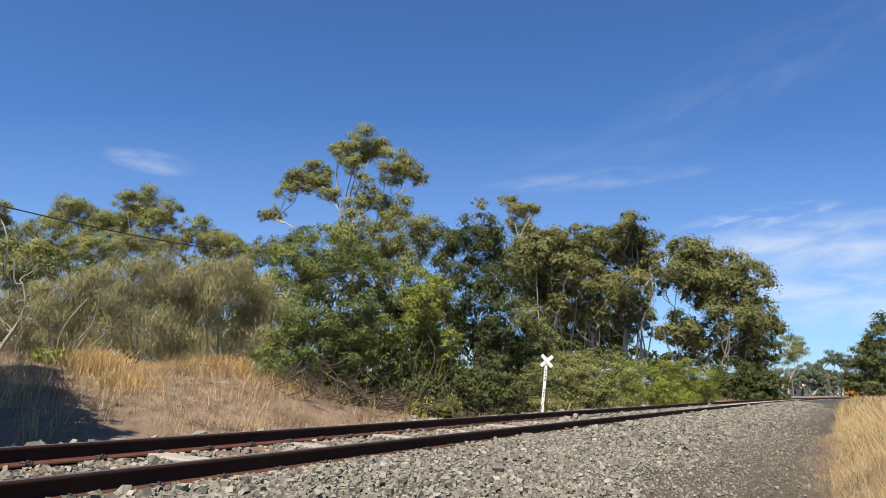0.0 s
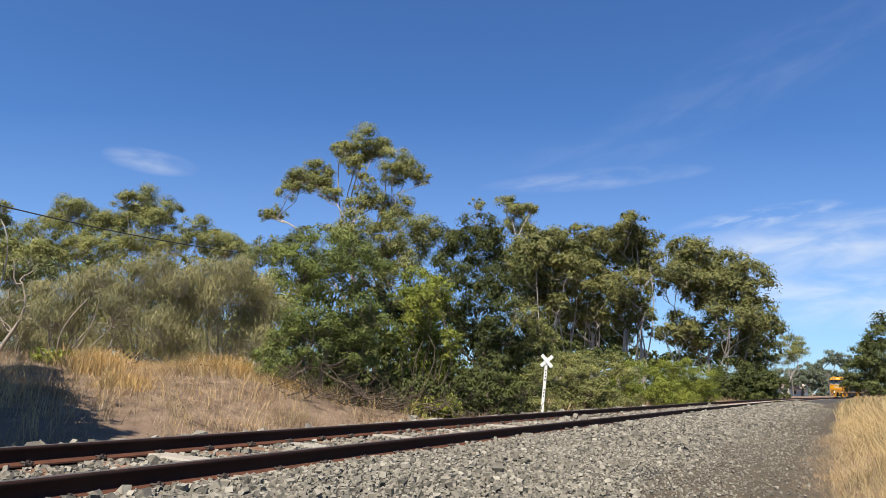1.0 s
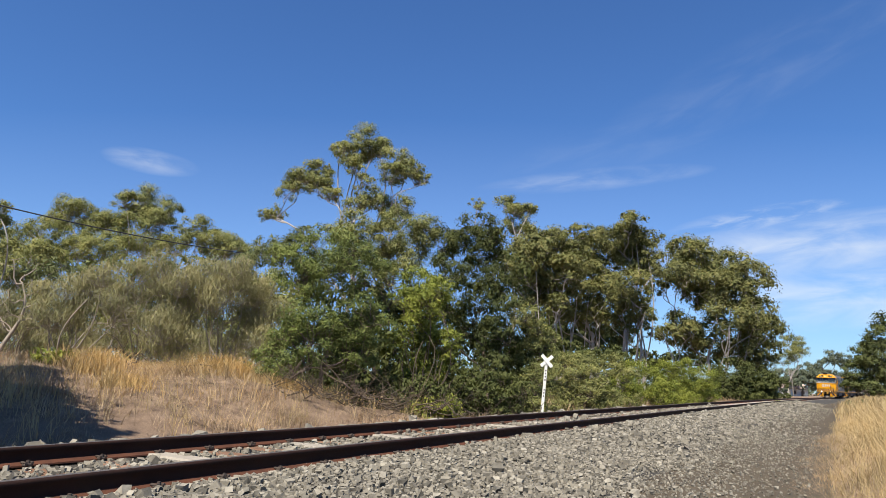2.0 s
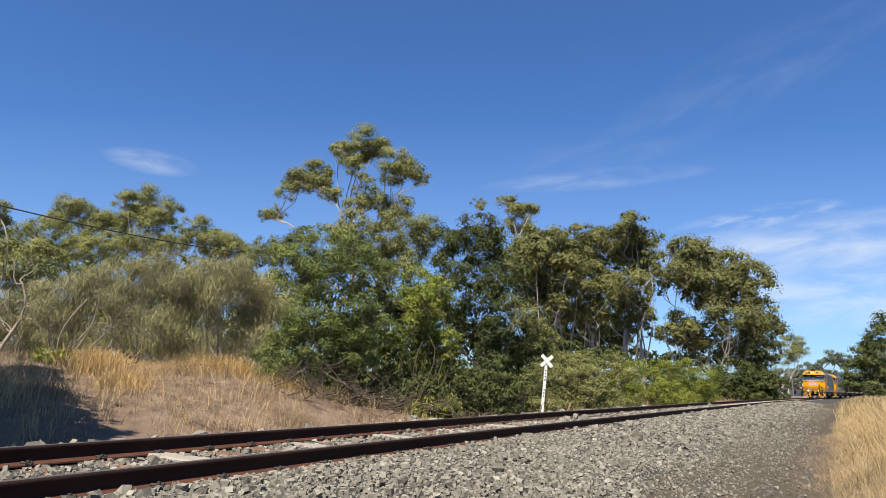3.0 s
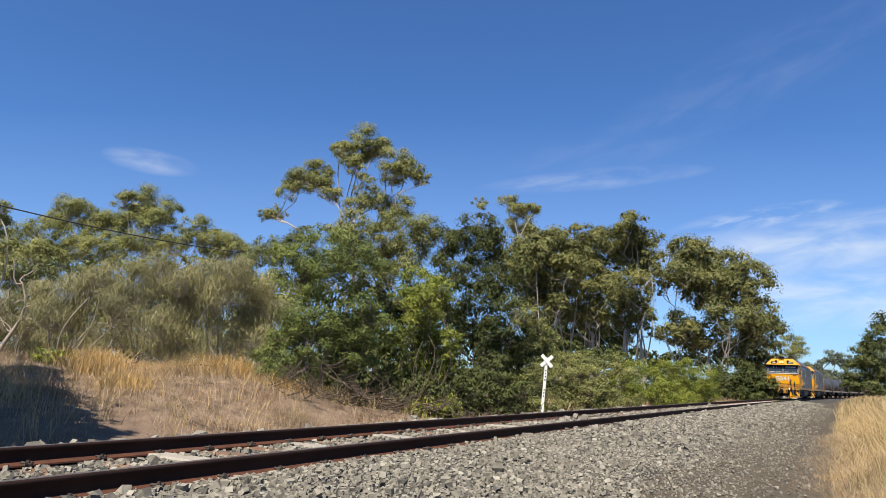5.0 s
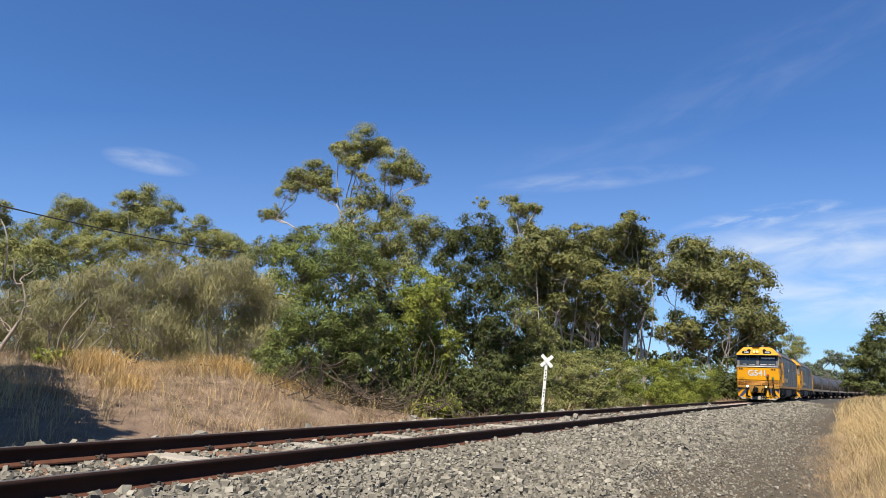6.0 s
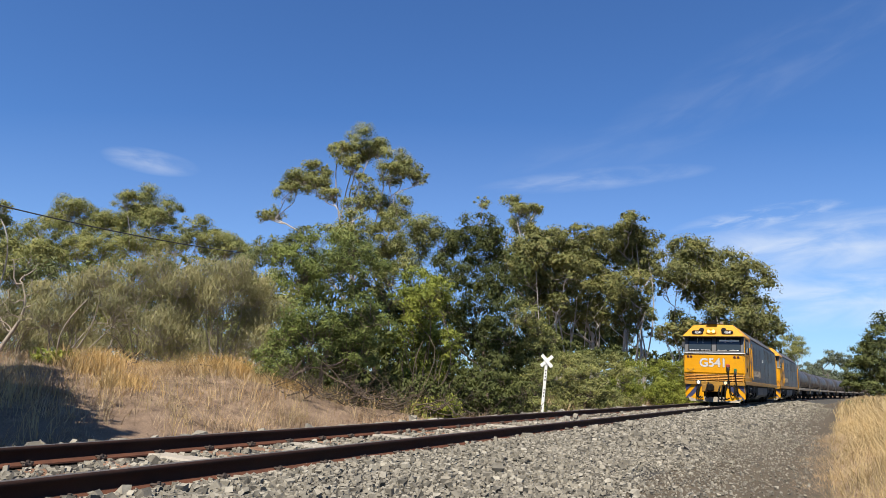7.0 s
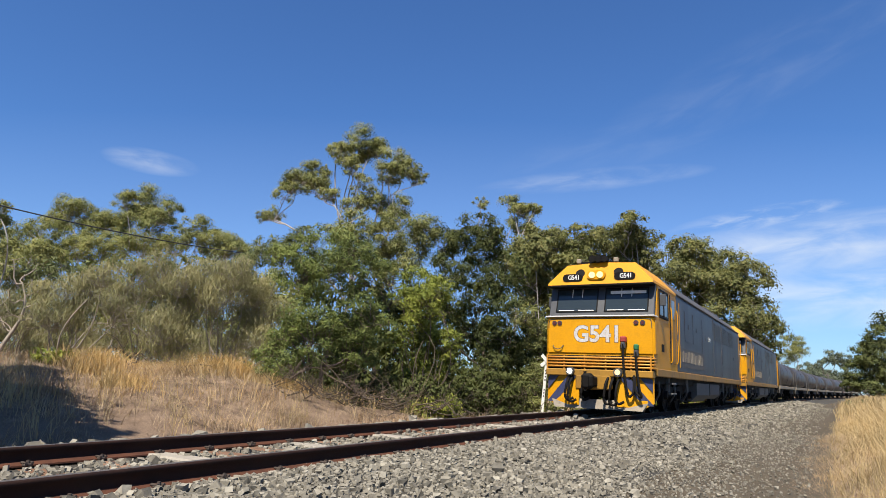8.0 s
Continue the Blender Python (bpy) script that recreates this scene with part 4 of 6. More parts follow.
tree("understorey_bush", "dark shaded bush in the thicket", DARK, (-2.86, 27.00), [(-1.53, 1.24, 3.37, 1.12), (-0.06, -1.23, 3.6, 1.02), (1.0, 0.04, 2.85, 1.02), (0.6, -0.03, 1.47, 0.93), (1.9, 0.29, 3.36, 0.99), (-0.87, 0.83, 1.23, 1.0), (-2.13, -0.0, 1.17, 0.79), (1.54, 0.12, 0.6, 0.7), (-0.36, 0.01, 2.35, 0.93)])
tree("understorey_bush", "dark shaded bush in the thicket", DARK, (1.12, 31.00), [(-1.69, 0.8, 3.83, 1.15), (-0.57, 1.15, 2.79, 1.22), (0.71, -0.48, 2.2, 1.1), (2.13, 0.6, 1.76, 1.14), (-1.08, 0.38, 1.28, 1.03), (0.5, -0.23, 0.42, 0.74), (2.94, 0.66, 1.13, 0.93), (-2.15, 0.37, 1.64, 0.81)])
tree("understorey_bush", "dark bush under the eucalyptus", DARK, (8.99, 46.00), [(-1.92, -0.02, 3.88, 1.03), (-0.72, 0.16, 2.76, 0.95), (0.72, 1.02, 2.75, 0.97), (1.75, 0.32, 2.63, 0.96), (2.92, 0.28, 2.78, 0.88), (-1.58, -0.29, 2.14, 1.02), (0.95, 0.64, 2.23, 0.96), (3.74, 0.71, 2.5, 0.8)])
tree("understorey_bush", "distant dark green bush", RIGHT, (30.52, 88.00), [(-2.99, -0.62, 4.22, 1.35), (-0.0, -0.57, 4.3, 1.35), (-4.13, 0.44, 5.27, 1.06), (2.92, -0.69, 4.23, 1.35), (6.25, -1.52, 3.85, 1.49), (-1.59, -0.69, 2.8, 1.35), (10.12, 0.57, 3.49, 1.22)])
# More added dark bushes: they close gaps and stand in for deep shade.
tree("understorey_bush", "dark shrubs added as shade behind the wattle", DARK, (-3.6, 23.0), [(-0.65, 0, 1.19, 0.55), (0.27, 0.4, 1.03, 0.55), (1.29, 0, 1.24, 0.55), (2.45, 0.3, 1.18, 0.55), (-0.15, 0.2, 1.99, 0.55), (0.86, 0, 2.1, 0.55), (2.01, 0.4, 2.06, 0.55), (3.43, 0, 1.39, 0.55), (-1.46, 0.2, 0.98, 0.47)])
tree("understorey_bush", "dark shrubs added as shade among the pale trunks", DARK, (9.5, 60.0), [(-0.26, 0, 6.92, 1.34), (1.98, 1, 6.3, 1.34), (4.12, 0, 6.52, 1.34), (6.43, 1, 6.15, 1.34), (2.28, 0, 4.18, 1.44), (4.84, 0, 4.24, 1.44), (-0.2, 0.5, 4.39, 1.44), (7.42, 0, 4.82, 1.24)])

SWAYING.append((tall_gum, [(0.0, -0.1), (0.5, 0.15), (1.0, 0.3), (1.5, 0.5), (2.3, 0.1), (3.0, 0.1), (3.5, -0.1), (4.0, 0.2), (4.5, 0.35), (5.2, 0.2), (6.0, 0.1), (6.5, -0.1), (7.0, -0.35), (7.5, -0.5), (8.0, -0.6)]))
SWAYING.append((tufted_gum, [(0.0, 0.0), (1.0, -0.7), (1.5, -1.0), (2.5, -0.6), (3.5, -0.2), (4.5, -0.1), (5.5, 0.3), (6.5, 0.7), (7.0, 0.8), (8.0, 0.4)]))
SWAYING.append((round_gum, [(0.0, 0.0), (1.5, -0.2), (3.5, 0.15), (4.5, -0.2), (6.5, 0.0), (8.0, 0.0)]))
SWAYING.append((broad_gum, [(0.0, 0.0), (1.5, -0.15), (3.5, 0.2), (4.5, 0.15), (6.5, 0.15), (8.0, -0.1)]))


# ---------------------------------------------------------------- lineside things
M_SIGN = surf("white_sign_paint", (0.684, 0.675, 0.641), (0.581, 0.564, 0.513), 6, 50, 0.55, relief=0.05, grime=(0.385, 0.342, 0.282), grime_amt=0.4)
M_DARKMARK = surf("dark_lettering", (0.0305, 0.0305, 0.0305), (0.0183, 0.0183, 0.0183), 6, 50, 0.6, relief=0.0)
M_CABLE = surf("black_cable", (0.0183, 0.0183, 0.0183), (0.0122, 0.0122, 0.0122), 6, 50, 0.6, relief=0.0)
M_POLE = surf("weathered_pole", (0.183, 0.159, 0.134), (0.11, 0.0915, 0.0733), 2, 30, 0.9, relief=0.3)
M_DEAD = surf("dead_wood", (0.108, 0.0833, 0.0618), (0.0538, 0.0405, 0.0297), 4, 40, 0.9, relief=0.3, spec=0.15)


def crossing_marker():
    """White crossed boards on a leaning post."""
    x, y = 3.44, 22.7
    s, u = su_np(np.array([x]), np.array([y]))
    z = float(max(ground_z(s, u)[0], -0.42))
    root = empty("crossing_marker", Matrix.Translation((x, y, z)) @ pose(0, 0, 0, 0, 5.6, 0))
    bm = bmesh.new()
    box_bm(bm, 0, 0, 0.86, 0.095, 0.07, 2.0, 0.01)
    post = part("post", bm, M_SIGN, root, "white painted post")
    for a, yy in ((45, -0.05), (-45, -0.075)):
        bm = bmesh.new()
        box_bm(bm, 0, 0, 0, 0.115, 0.025, 0.52, 0.006, Matrix.Translation((0, yy, 1.92)) @ pose(0, 0, 0, 0, a, 0))
        part("cross_board", bm, M_SIGN, root, "white cross board")
    for i in range(7):
        bm = bmesh.new()
        box_bm(bm, 0, -0.038, 1.60 - i * 0.105 - (0.22 if i > 3 else 0), 0.04, 0.006, 0.05)
        part("letter_bar", bm, M_DARKMARK, post)
    tagged(root, "white crossed boards on a leaning white post", "railway sign")


def overhead_cable():
    a, b = np.array([-20.3, 24.2, 7.64]), np.array([-13.7, 31.6, 7.17])
    t = np.linspace(-0.6, 1.6, 40)[:, None]
    p = a + (b - a) * t
    p[:, 2] += 0.5 * ((t[:, 0] - 0.5) ** 2 - 0.25)
    ob = Tubes(5)
    ob.add(p, np.full(40, 0.03))
    tagged(ob.mesh("overhead_cable", M_CABLE, None), "black overhead cable sagging between unseen poles", "cable")


def fallen_branches(x0, y0, n, spread, seed):
    """A tangle of dead limbs lying under the wattle."""
    rnd = np.random.RandomState(seed)
    s, u = su_np(np.array([x0]), np.array([y0]))
    gz = float(ground_z(s, u)[0])
    root = empty("dead_branches", Matrix.Translation((x0, y0, gz)))
    for i in range(n):
        tb = Tubes(4)
        a = np.array([rnd.normal() * spread, rnd.normal() * spread * 0.4, 0.02 + abs(rnd.normal()) * 0.12])
        th = rnd.uniform(0, 6.283)
        ln = rnd.uniform(0.4, 1.4)
        b = a + np.array([math.cos(th), math.sin(th) * 0.6, rnd.uniform(-0.05, 0.75)]) * ln
        b[2] = max(b[2], 0.02)
        p = curve_pts(a, b, rnd, 6, 0.1)
        r = rnd.uniform(0.006, 0.02)
        tb.add(p, np.linspace(r, r * 0.3, 6))
        for j in range(3):
            q = p[rnd.randint(2, 5)]
            e = q + rnd.normal(size=3) * 0.25 + np.array([0, 0, 0.08])
            tb.add(curve_pts(q, e, rnd, 4, 0.1), np.linspace(r * 0.5, 0.002, 4), 3)
        tb.mesh("branch", M_DEAD, root)
    tagged(root, "tangle of dead grey-brown branches on the ground", "dead branches")


def dead_tree(x, y, h, seed, lean):
    rnd = np.random.RandomState(seed)
    s, u = su_np(np.array([x]), np.array([y]))
    gz = float(ground_z(s, u)[0]) - 0.05
    root = empty("dead_tree", Matrix.Translation((x, y, gz)))
    tb = Tubes(6)
    top = np.array([lean, 0.1, h])
    p = curve_pts(np.zeros(3), top, rnd, 8, 0.05)
    tb.add(p, np.linspace(0.07, 0.02, 8))
    for i in range(9):
        q = p[rnd.randint(3, 8)]
        e = q + np.array([rnd.normal() * 0.6, rnd.normal() * 0.4, rnd.uniform(0.0, 0.8)])
        c = curve_pts(q, e, rnd, 6, 0.12)
        tb.add(c, np.linspace(0.028, 0.007, 6), 4)
        for j in range(3):
            q2 = c[rnd.randint(2, 6)]
            tb.add(curve_pts(q2, q2 + rnd.normal(size=3) * 0.3, rnd, 4, 0.1), np.linspace(0.01, 0.003, 4), 3)
    tb.mesh("trunk", M_GREYTWIG, root)
    tagged(root, "bare dead tree with pale grey limbs", "dead tree")


def utility_pole(x, y, h, lean):
    root = empty("utility_pole", Matrix.Translation((x, y, -0.6)) @ pose(0, 0, 0, 0, lean, 0))
    tb = Tubes(8)
    tb.add([(0, 0, 0), (0, 0, h)], [0.16, 0.11])
    tb.mesh("pole", M_POLE, root)
    bm = bmesh.new()
    box_bm(bm, 0, 0, h - 0.5, 1.8, 0.12, 0.12, 0.01)
    part("crossarm", bm, M_POLE, root)
    tagged(root, "weathered wooden utility pole far down the line", "utility pole")


def far_house(x, y):
    root = empty("house", Matrix.Translation((x, y, -0.6)))
    bm = bmesh.new()
    box_bm(bm, 0, 0, 1.3, 9.0, 6.0, 2.6, 0.02)
    w = part("wall", bm, M_SIGN, root, "pale weatherboard wall")
    for dx in (-2.6, 0.2, 2.8):
        bm = bmesh.new()
        box_bm(bm, dx, -3.02, 1.5, 1.1, 0.08, 1.1)
        part("window", bm, M_DARKMARK, w)
    bm = bmesh.new()
    prof = [(-3.4, 2.55), (3.4, 2.55), (0, 4.1)]
    v0 = [bm.verts.new((-4.9, a, z)) for a, z in prof]
    v1 = [bm.verts.new((4.9, a, z)) for a, z in prof]
    bm.faces.new(v0[::-1])
    bm.faces.new(v1)
    for i in range(3):
        bm.faces.new((v0[i], v0[(i + 1) % 3], v1[(i + 1) % 3], v1[i]))
    bmesh.ops.recalc_face_normals(bm, faces=bm.faces[:])
    part("roof", bm, surf("rusty_red_roof", (0.45, 0.33, 0.27), None, 1, 20, 0.8), root, "faded pale gable roof")
    tagged(root, "small pale house far off among trees", "house")


def far_woods():
    """A belt of woods along the horizon."""
    rnd = np.random.RandomState(77)
    cs, rs = [], []
    for i in range(420):
        th = rnd.uniform(-0.9, 0.9)
        d = rnd.uniform(300, 420)
        h = rnd.uniform(1.0, 8.5) if rnd.rand() < 0.8 else rnd.uniform(6, 12)
        cs.append((math.sin(th) * d, math.cos(th) * d, -0.6 + h * rnd.uniform(0.3, 1.0)))
        rs.append(rnd.uniform(2.0, 4.2))
    cs, rs = np.array(cs), np.array(rs)
    n = 26000
    j = rnd.choice(len(cs), n)
    off = unit(rnd.normal(size=(n, 3))) * rnd.uniform(0, 1, (n, 1)) ** 0.5
    q = cs[j] + off * rs[j][:, None]
    q[:, 2] = np.maximum(q[:, 2], -0.5)
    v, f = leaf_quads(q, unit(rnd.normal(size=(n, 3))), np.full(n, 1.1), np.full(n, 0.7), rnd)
    tagged(fast_mesh("far_woods", v, f, L_DIST_HAZE), "hazy belt of distant woods on the horizon", "woods", kind="stuff")


crossing_marker()
overhead_cable()
fallen_branches(-2.9, 16.3, 46, 0.9, 5)
fallen_branches(-1.0, 17.6, 30, 1.0, 6)
fallen_branches(0.6, 19.6, 26, 0.8, 7)
fallen_branches(-8.0, 17.2, 20, 1.6, 8)
fallen_branches(1.9, 21.6, 22, 0.8, 14)
fallen_branches(-1.9, 17.0, 30, 0.8, 15)
dead_tree(-12.4, 18.6, 2.2, 3, 0.4)
utility_pole(106.0, 182.0, 6.8, -1.5)
utility_pole(96.0, 182.0, 7.5, -1.5)
far_house(112.0, 215.0)
far_woods()

# ---------------------------------------------------------------- ballast stones and grass
def stones():
    rnd = np.random.RandomState(11)
    bm = bmesh.new()
    bmesh.ops.create_cube(bm, size=1.45)
    bmesh.ops.triangulate(bm, faces=bm.faces[:])
    bm.verts.ensure_lookup_table()
    iv = np.array([v.co[:] for v in bm.verts])
    it = np.array([[v.index for v in f.verts] for f in bm.faces])
    bm.free()
    sets = [(0.8, 11, 0.85, 4.3, 640, 0.0178), (-5, 0.8, 0.85, 4.0, 300, 0.025), (11, 26, 0.85, 4.1, 150, 0.026), (26, 40, 0.85, 4.0, 80, 0.032), (-1, 16, -0.72, 0.72, 250, 0.0195), (-3, 30, -2.9, -0.95, 90, 0.036), (40, 75, 0.85, 3.8, 30, 0.042), (16, 40, -0.72, 0.72, 40, 0.036), (1, 20, 2.9, 5.0, 380, 0.0075), (20, 60, 3.2, 4.9, 60, 0.0138)]
    S, U, R, G = [], [], [], []
    for s0, s1, u0, u1, dens, size in sets:
        n = int((s1 - s0) * (u1 - u0) * dens)
        S.append(rnd.uniform(s0, s1, n))
        U.append(rnd.uniform(u0, u1, n))
        R.append(size * rnd.lognormal(0, 0.30, n))
        G.append(np.full(n, size < 0.014))
        R[-1] *= np.where(G[-1], rnd.uniform(0.7, 1.7, n), 1.0)
    s, u, r, grit = (np.concatenate(q) for q in (S, U, R, G))
    n = len(s)
    # sparser towards the path, fine grit aside
    keep = rnd.uniform(size=n) < np.where(grit, np.clip(1.0 - 0.6 * np.maximum(u - 3.6, 0.0), 0.3, 1.0), np.clip((3.6 - u + 0.22 * np.sin(s * 1.3) + 0.15 * np.sin(s * 3.1 + u)) / 0.9, 0.004, 1))
    s, u, r = s[keep], u[keep], r[keep]
    n = len(s)
    x, y = tr_np(s, u)
    pz = np.interp(u, [p[0] for p in PATH_PROFILE], [p[1] for p in PATH_PROFILE])
    z = np.maximum(bed_z(u), np.where(u > 3.2, pz + 0.004, -9)) - u * math.sin(CANT) + r * rnd.uniform(0.1, 0.9, n)
    sc = rnd.uniform(0.75, 1.3, (n, 1, 3)) * np.array([1.1, 1.05, 0.9])
    jit = 1 + rnd.normal(0, 0.24, (n, len(iv), 3)).clip(-0.45, 0.45)
    v = iv[None] * jit * sc * r[:, None, None]
    a, b = rnd.uniform(0, 6.283, n), rnd.normal(0, 0.9, n)
    ca, sa, cb, sb = np.cos(a)[:, None], np.sin(a)[:, None], np.cos(b)[:, None], np.sin(b)[:, None]
    vx, vy, vz = v[..., 0], v[..., 1] * cb - v[..., 2] * sb, v[..., 1] * sb + v[..., 2] * cb
    v = np.stack([vx * ca - vy * sa + x[:, None], vx * sa + vy * ca + y[:, None], vz + z[:, None]], -1)
    f = it[None] + (np.arange(n) * len(iv))[:, None, None]
    ob = fast_mesh("ballast_stones", v.reshape(-1, 3), f.reshape(-1, 3), M_STONE)
    tagged(ob, "loose angular grey ballast stones along the rails", "gravel", kind="stuff")


def grass_mat(name, cols):
    m = leaf_mat(name, cols, 0.9, 0.25, 0.6, (1.1, 1.0, 0.75))
    return m


M_STRAW = grass_mat("straw", [(0.386, 0.279, 0.14), (0.485, 0.373, 0.209), (0.541, 0.442, 0.281), (0.314, 0.224, 0.118), (0.442, 0.311, 0.144)])
M_STRAW_PALE = grass_mat("pale_straw", [(0.339, 0.24, 0.153), (0.431, 0.326, 0.217), (0.478, 0.379, 0.274), (0.232, 0.147, 0.0966), (0.169, 0.109, 0.0725)])

M_GOLD = grass_mat("golden_straw", [(0.367, 0.236, 0.0951), (0.484, 0.332, 0.147), (0.543, 0.407, 0.216), (0.308, 0.193, 0.0865)])


def grass(name, label, s0, s1, u0, u1, n, h, w, material, seed, lean=0.35, keep=None, tuft=1):
    """Loose dry blades, each a bent two-piece strip."""
    rnd = np.random.RandomState(seed)
    m = max(1, n // tuft)
    s, u = rnd.uniform(s0, s1, m), rnd.uniform(u0, u1, m)
    pick = rnd.randint(0, m, n)
    s = s[pick] + rnd.normal(0, 0.05 + 0.004 * tuft, n)
    u = u[pick] + rnd.normal(0, 0.05 + 0.004 * tuft, n)
    if keep is not None:
        ok = rnd.uniform(size=n) < keep(s, u)
        s, u = s[ok], u[ok]
        n = len(s)
    x, y = tr_np(s, u)
    z = ground_z(s, u) - 0.02
    hh = h(s, u) * rnd.uniform(0.55, 1.15, n)
    a = rnd.uniform(0, 6.283, n)
    dx, dy = np.cos(a), np.sin(a)
    ln = rnd.uniform(0.05, lean, n) * hh
    b = a + 1.57 + rnd.normal(0, 0.5, n)
    wx, wy = np.cos(b) * w / 2, np.sin(b) * w / 2
    p0 = np.stack([x, y, z], 1)
    p1 = p0 + np.stack([dx * ln * 0.35, dy * ln * 0.35, hh * 0.6], 1)
    p2 = p0 + np.stack([dx * ln, dy * ln, hh], 1)
    ww = np.stack([wx, wy, 0 * wx], 1) * rnd.uniform(0.6, 1.5, (n, 1))
    v = np.stack([p0 - ww, p0 + ww, p1 + ww * 0.8, p1 - ww * 0.8, p2 + ww * 0.25, p2 - ww * 0.25], 1).reshape(-1, 3)
    q = np.array([[0, 1, 2, 3], [3, 2, 4, 5]])
    f = (q[None] + (np.arange(n) * 6)[:, None, None]).reshape(-1, 4)
    ob = fast_mesh(name, v, f, material)
    tagged(ob, label, "grass", kind="stuff")
    return ob


stones()
clump = lambda s, u, k, seed, lo: np.clip((wob(s, u, k, seed) - lo) * 2.5, 0, 1)
grass("tall_dry_grass", "tall straw-coloured dry grass beside the path", 3, 30, 5.15, 9.5, 42000, lambda s, u: np.interp(u, [5.1, 5.8, 6.7, 9], [0.10, 0.34, 0.86, 1.0]), 0.0055, M_STRAW, 21, 0.95, tuft=14)
grass("far_dry_grass", "dry grass strip along the track far off", 30, 120, 5.3, 12, 13000, lambda s, u: np.interp(u, [4, 5, 7], [0.2, 0.6, 0.9]), 0.022, M_STRAW, 22, 0.6)
grass("bank_grass", "short withered grass and weeds on the bank", -4, 24, -12, -3.3, 50000, lambda s, u: 0.10 + 0.22 * clump(s, u, 0.5, 9, 0.0), 0.008, M_STRAW_PALE, 23, 2.0, tuft=34, keep=lambda s, u: np.where((s > 11.5) & (u < -4.3), 0.18, 1.0))
grass("bank_stalks", "sparse tall pale seed stalks on the bank", -2, 16, -9, -3.6, 2600, lambda s, u: 0.55 + 0 * s, 0.006, M_STRAW, 27, 1.0, tuft=9)
BEDS = [(10.5, -10.3, 1.6, 1.0), (12.2, -8.0, 1.5, 0.9), (11.4, -9.3, 0.9, 0.7), (9.2, -8.6, 0.8, 0.6), (8.2, -6.6, 0.7, 0.5), (13.2, -6.6, 0.8, 0.6)]


def tussock_bed(s, u):
    """Where the golden tussocks stand."""
    v = 0
    for a, b, w, h in BEDS:
        v = np.maximum(v, 1.3 - ((s - a) / w) ** 2 - ((u - b) / h) ** 2)
    return np.clip(v, 0.05, 1) * clump(s, u, 0.4, 31, -0.35)


grass("bank_tussocks", "golden grass tussocks at the top of the bank", 5, 16, -12.0, -5.6, 62000, lambda s, u: 0.30 + 0.22 * clump(s, u, 0.5, 33, 0.0), 0.009, M_GOLD, 24, 1.2, keep=tussock_bed, tuft=40)
grass("verge_grass", "pale dry grass under the trackside bushes", 20, 90, -9, -3.2, 10000, lambda s, u: 0.25 + 0.35 * clump(s, u, 2.0, 41, -0.1), 0.014, M_STRAW_PALE, 25, 1.0)
grass("path_straw", "flattened straw at the edge of the path", 3, 20, 4.6, 6.0, 11000, lambda s, u: 0.07 + 0.12 * np.clip((u - 4.7) / 0.8, 0, 1), 0.005, M_STRAW_PALE, 26, 3.0)

# ---------------------------------------------------------------- train
SPEED, S_LAST = 19.03, 17.4
M_YELLOW = surf("yellow_paint", (0.547, 0.251, 0.00256), (0.47, 0.211, 0.00256), 1.1, 30, 0.5, relief=0.02, spec=0.22, grime=(0.274, 0.141, 0.0128), grime_amt=0.35)
M_YELLOW_WORN = surf("worn_yellow_paint", (0.311, 0.156, 0.0108), (0.176, 0.0897, 0.0146), 1.6, 30, 0.55, relief=0.05, grime=(0.0726, 0.0475, 0.0244), grime_amt=0.8, stretch=(1, 1, 0.35))
M_BLUE = surf("blue_paint", (0.0274, 0.0331, 0.0483), (0.0176, 0.021, 0.0315), 0.7, 30, 0.45, relief=0.02, spec=0.3, grime=(0.083, 0.0826, 0.0814), grime_amt=0.55, stretch=(1, 1, 0.3))
M_BLUE_STRIPE = surf("blue_stripe_paint", (0.0336, 0.0397, 0.0915), (0.0244, 0.0275, 0.0611), 2, 30, 0.5, relief=0.02)
M_ROOF = surf("dusty_roof", (0.0732, 0.0709, 0.0732), (0.0412, 0.0403, 0.0412), 0.9, 30, 0.7, relief=0.05, grime=(0.0274, 0.0252, 0.0229), grime_amt=0.6)
M_BLACK = surf("grimy_black", (0.0103, 0.00949, 0.00915), (0.00513, 0.00476, 0.00439), 3, 40, 0.7, relief=0.15, spec=0.1)
M_BROWNBLACK = surf("oily_running_gear", (0.0115, 0.0101, 0.00906), (0.0047, 0.00437, 0.00403), 3, 40, 0.75, relief=0.2, spec=0.1)
M_GREY = surf("dusty_grey_steel", (0.0983, 0.0932, 0.0855), (0.0519, 0.0488, 0.0446), 1.6, 40, 0.7, relief=0.08, grime=(0.0623, 0.0545, 0.0467), grime_amt=0.5)
M_FRAME = surf("window_surround", (0.0458, 0.0476, 0.0519), (0.0336, 0.0348, 0.0366), 2, 40, 0.5, relief=0.03)
M_PILOT = surf("dusty_pilot_steel", (0.232, 0.197, 0.15), (0.104, 0.0906, 0.0706), 3, 40, 0.8, relief=0.1, grime=(0.0579, 0.0509, 0.0415), grime_amt=0.7)
M_ORANGE = surf("orange_rail_paint", (0.444, 0.192, 0.012), (0.308, 0.12, 0.0103), 4, 50, 0.5, relief=0.05)
M_WHITE = surf("white_marking", (0.632, 0.624, 0.598), (0.513, 0.496, 0.462), 5, 40, 0.5, relief=0.02)
M_NUMBER = surf("worn_white_number", (0.466, 0.466, 0.466), (0.376, 0.369, 0.354), 5, 40, 0.5, relief=0.02, grime=(0.451, 0.203, 0.00752), grime_amt=0.75)
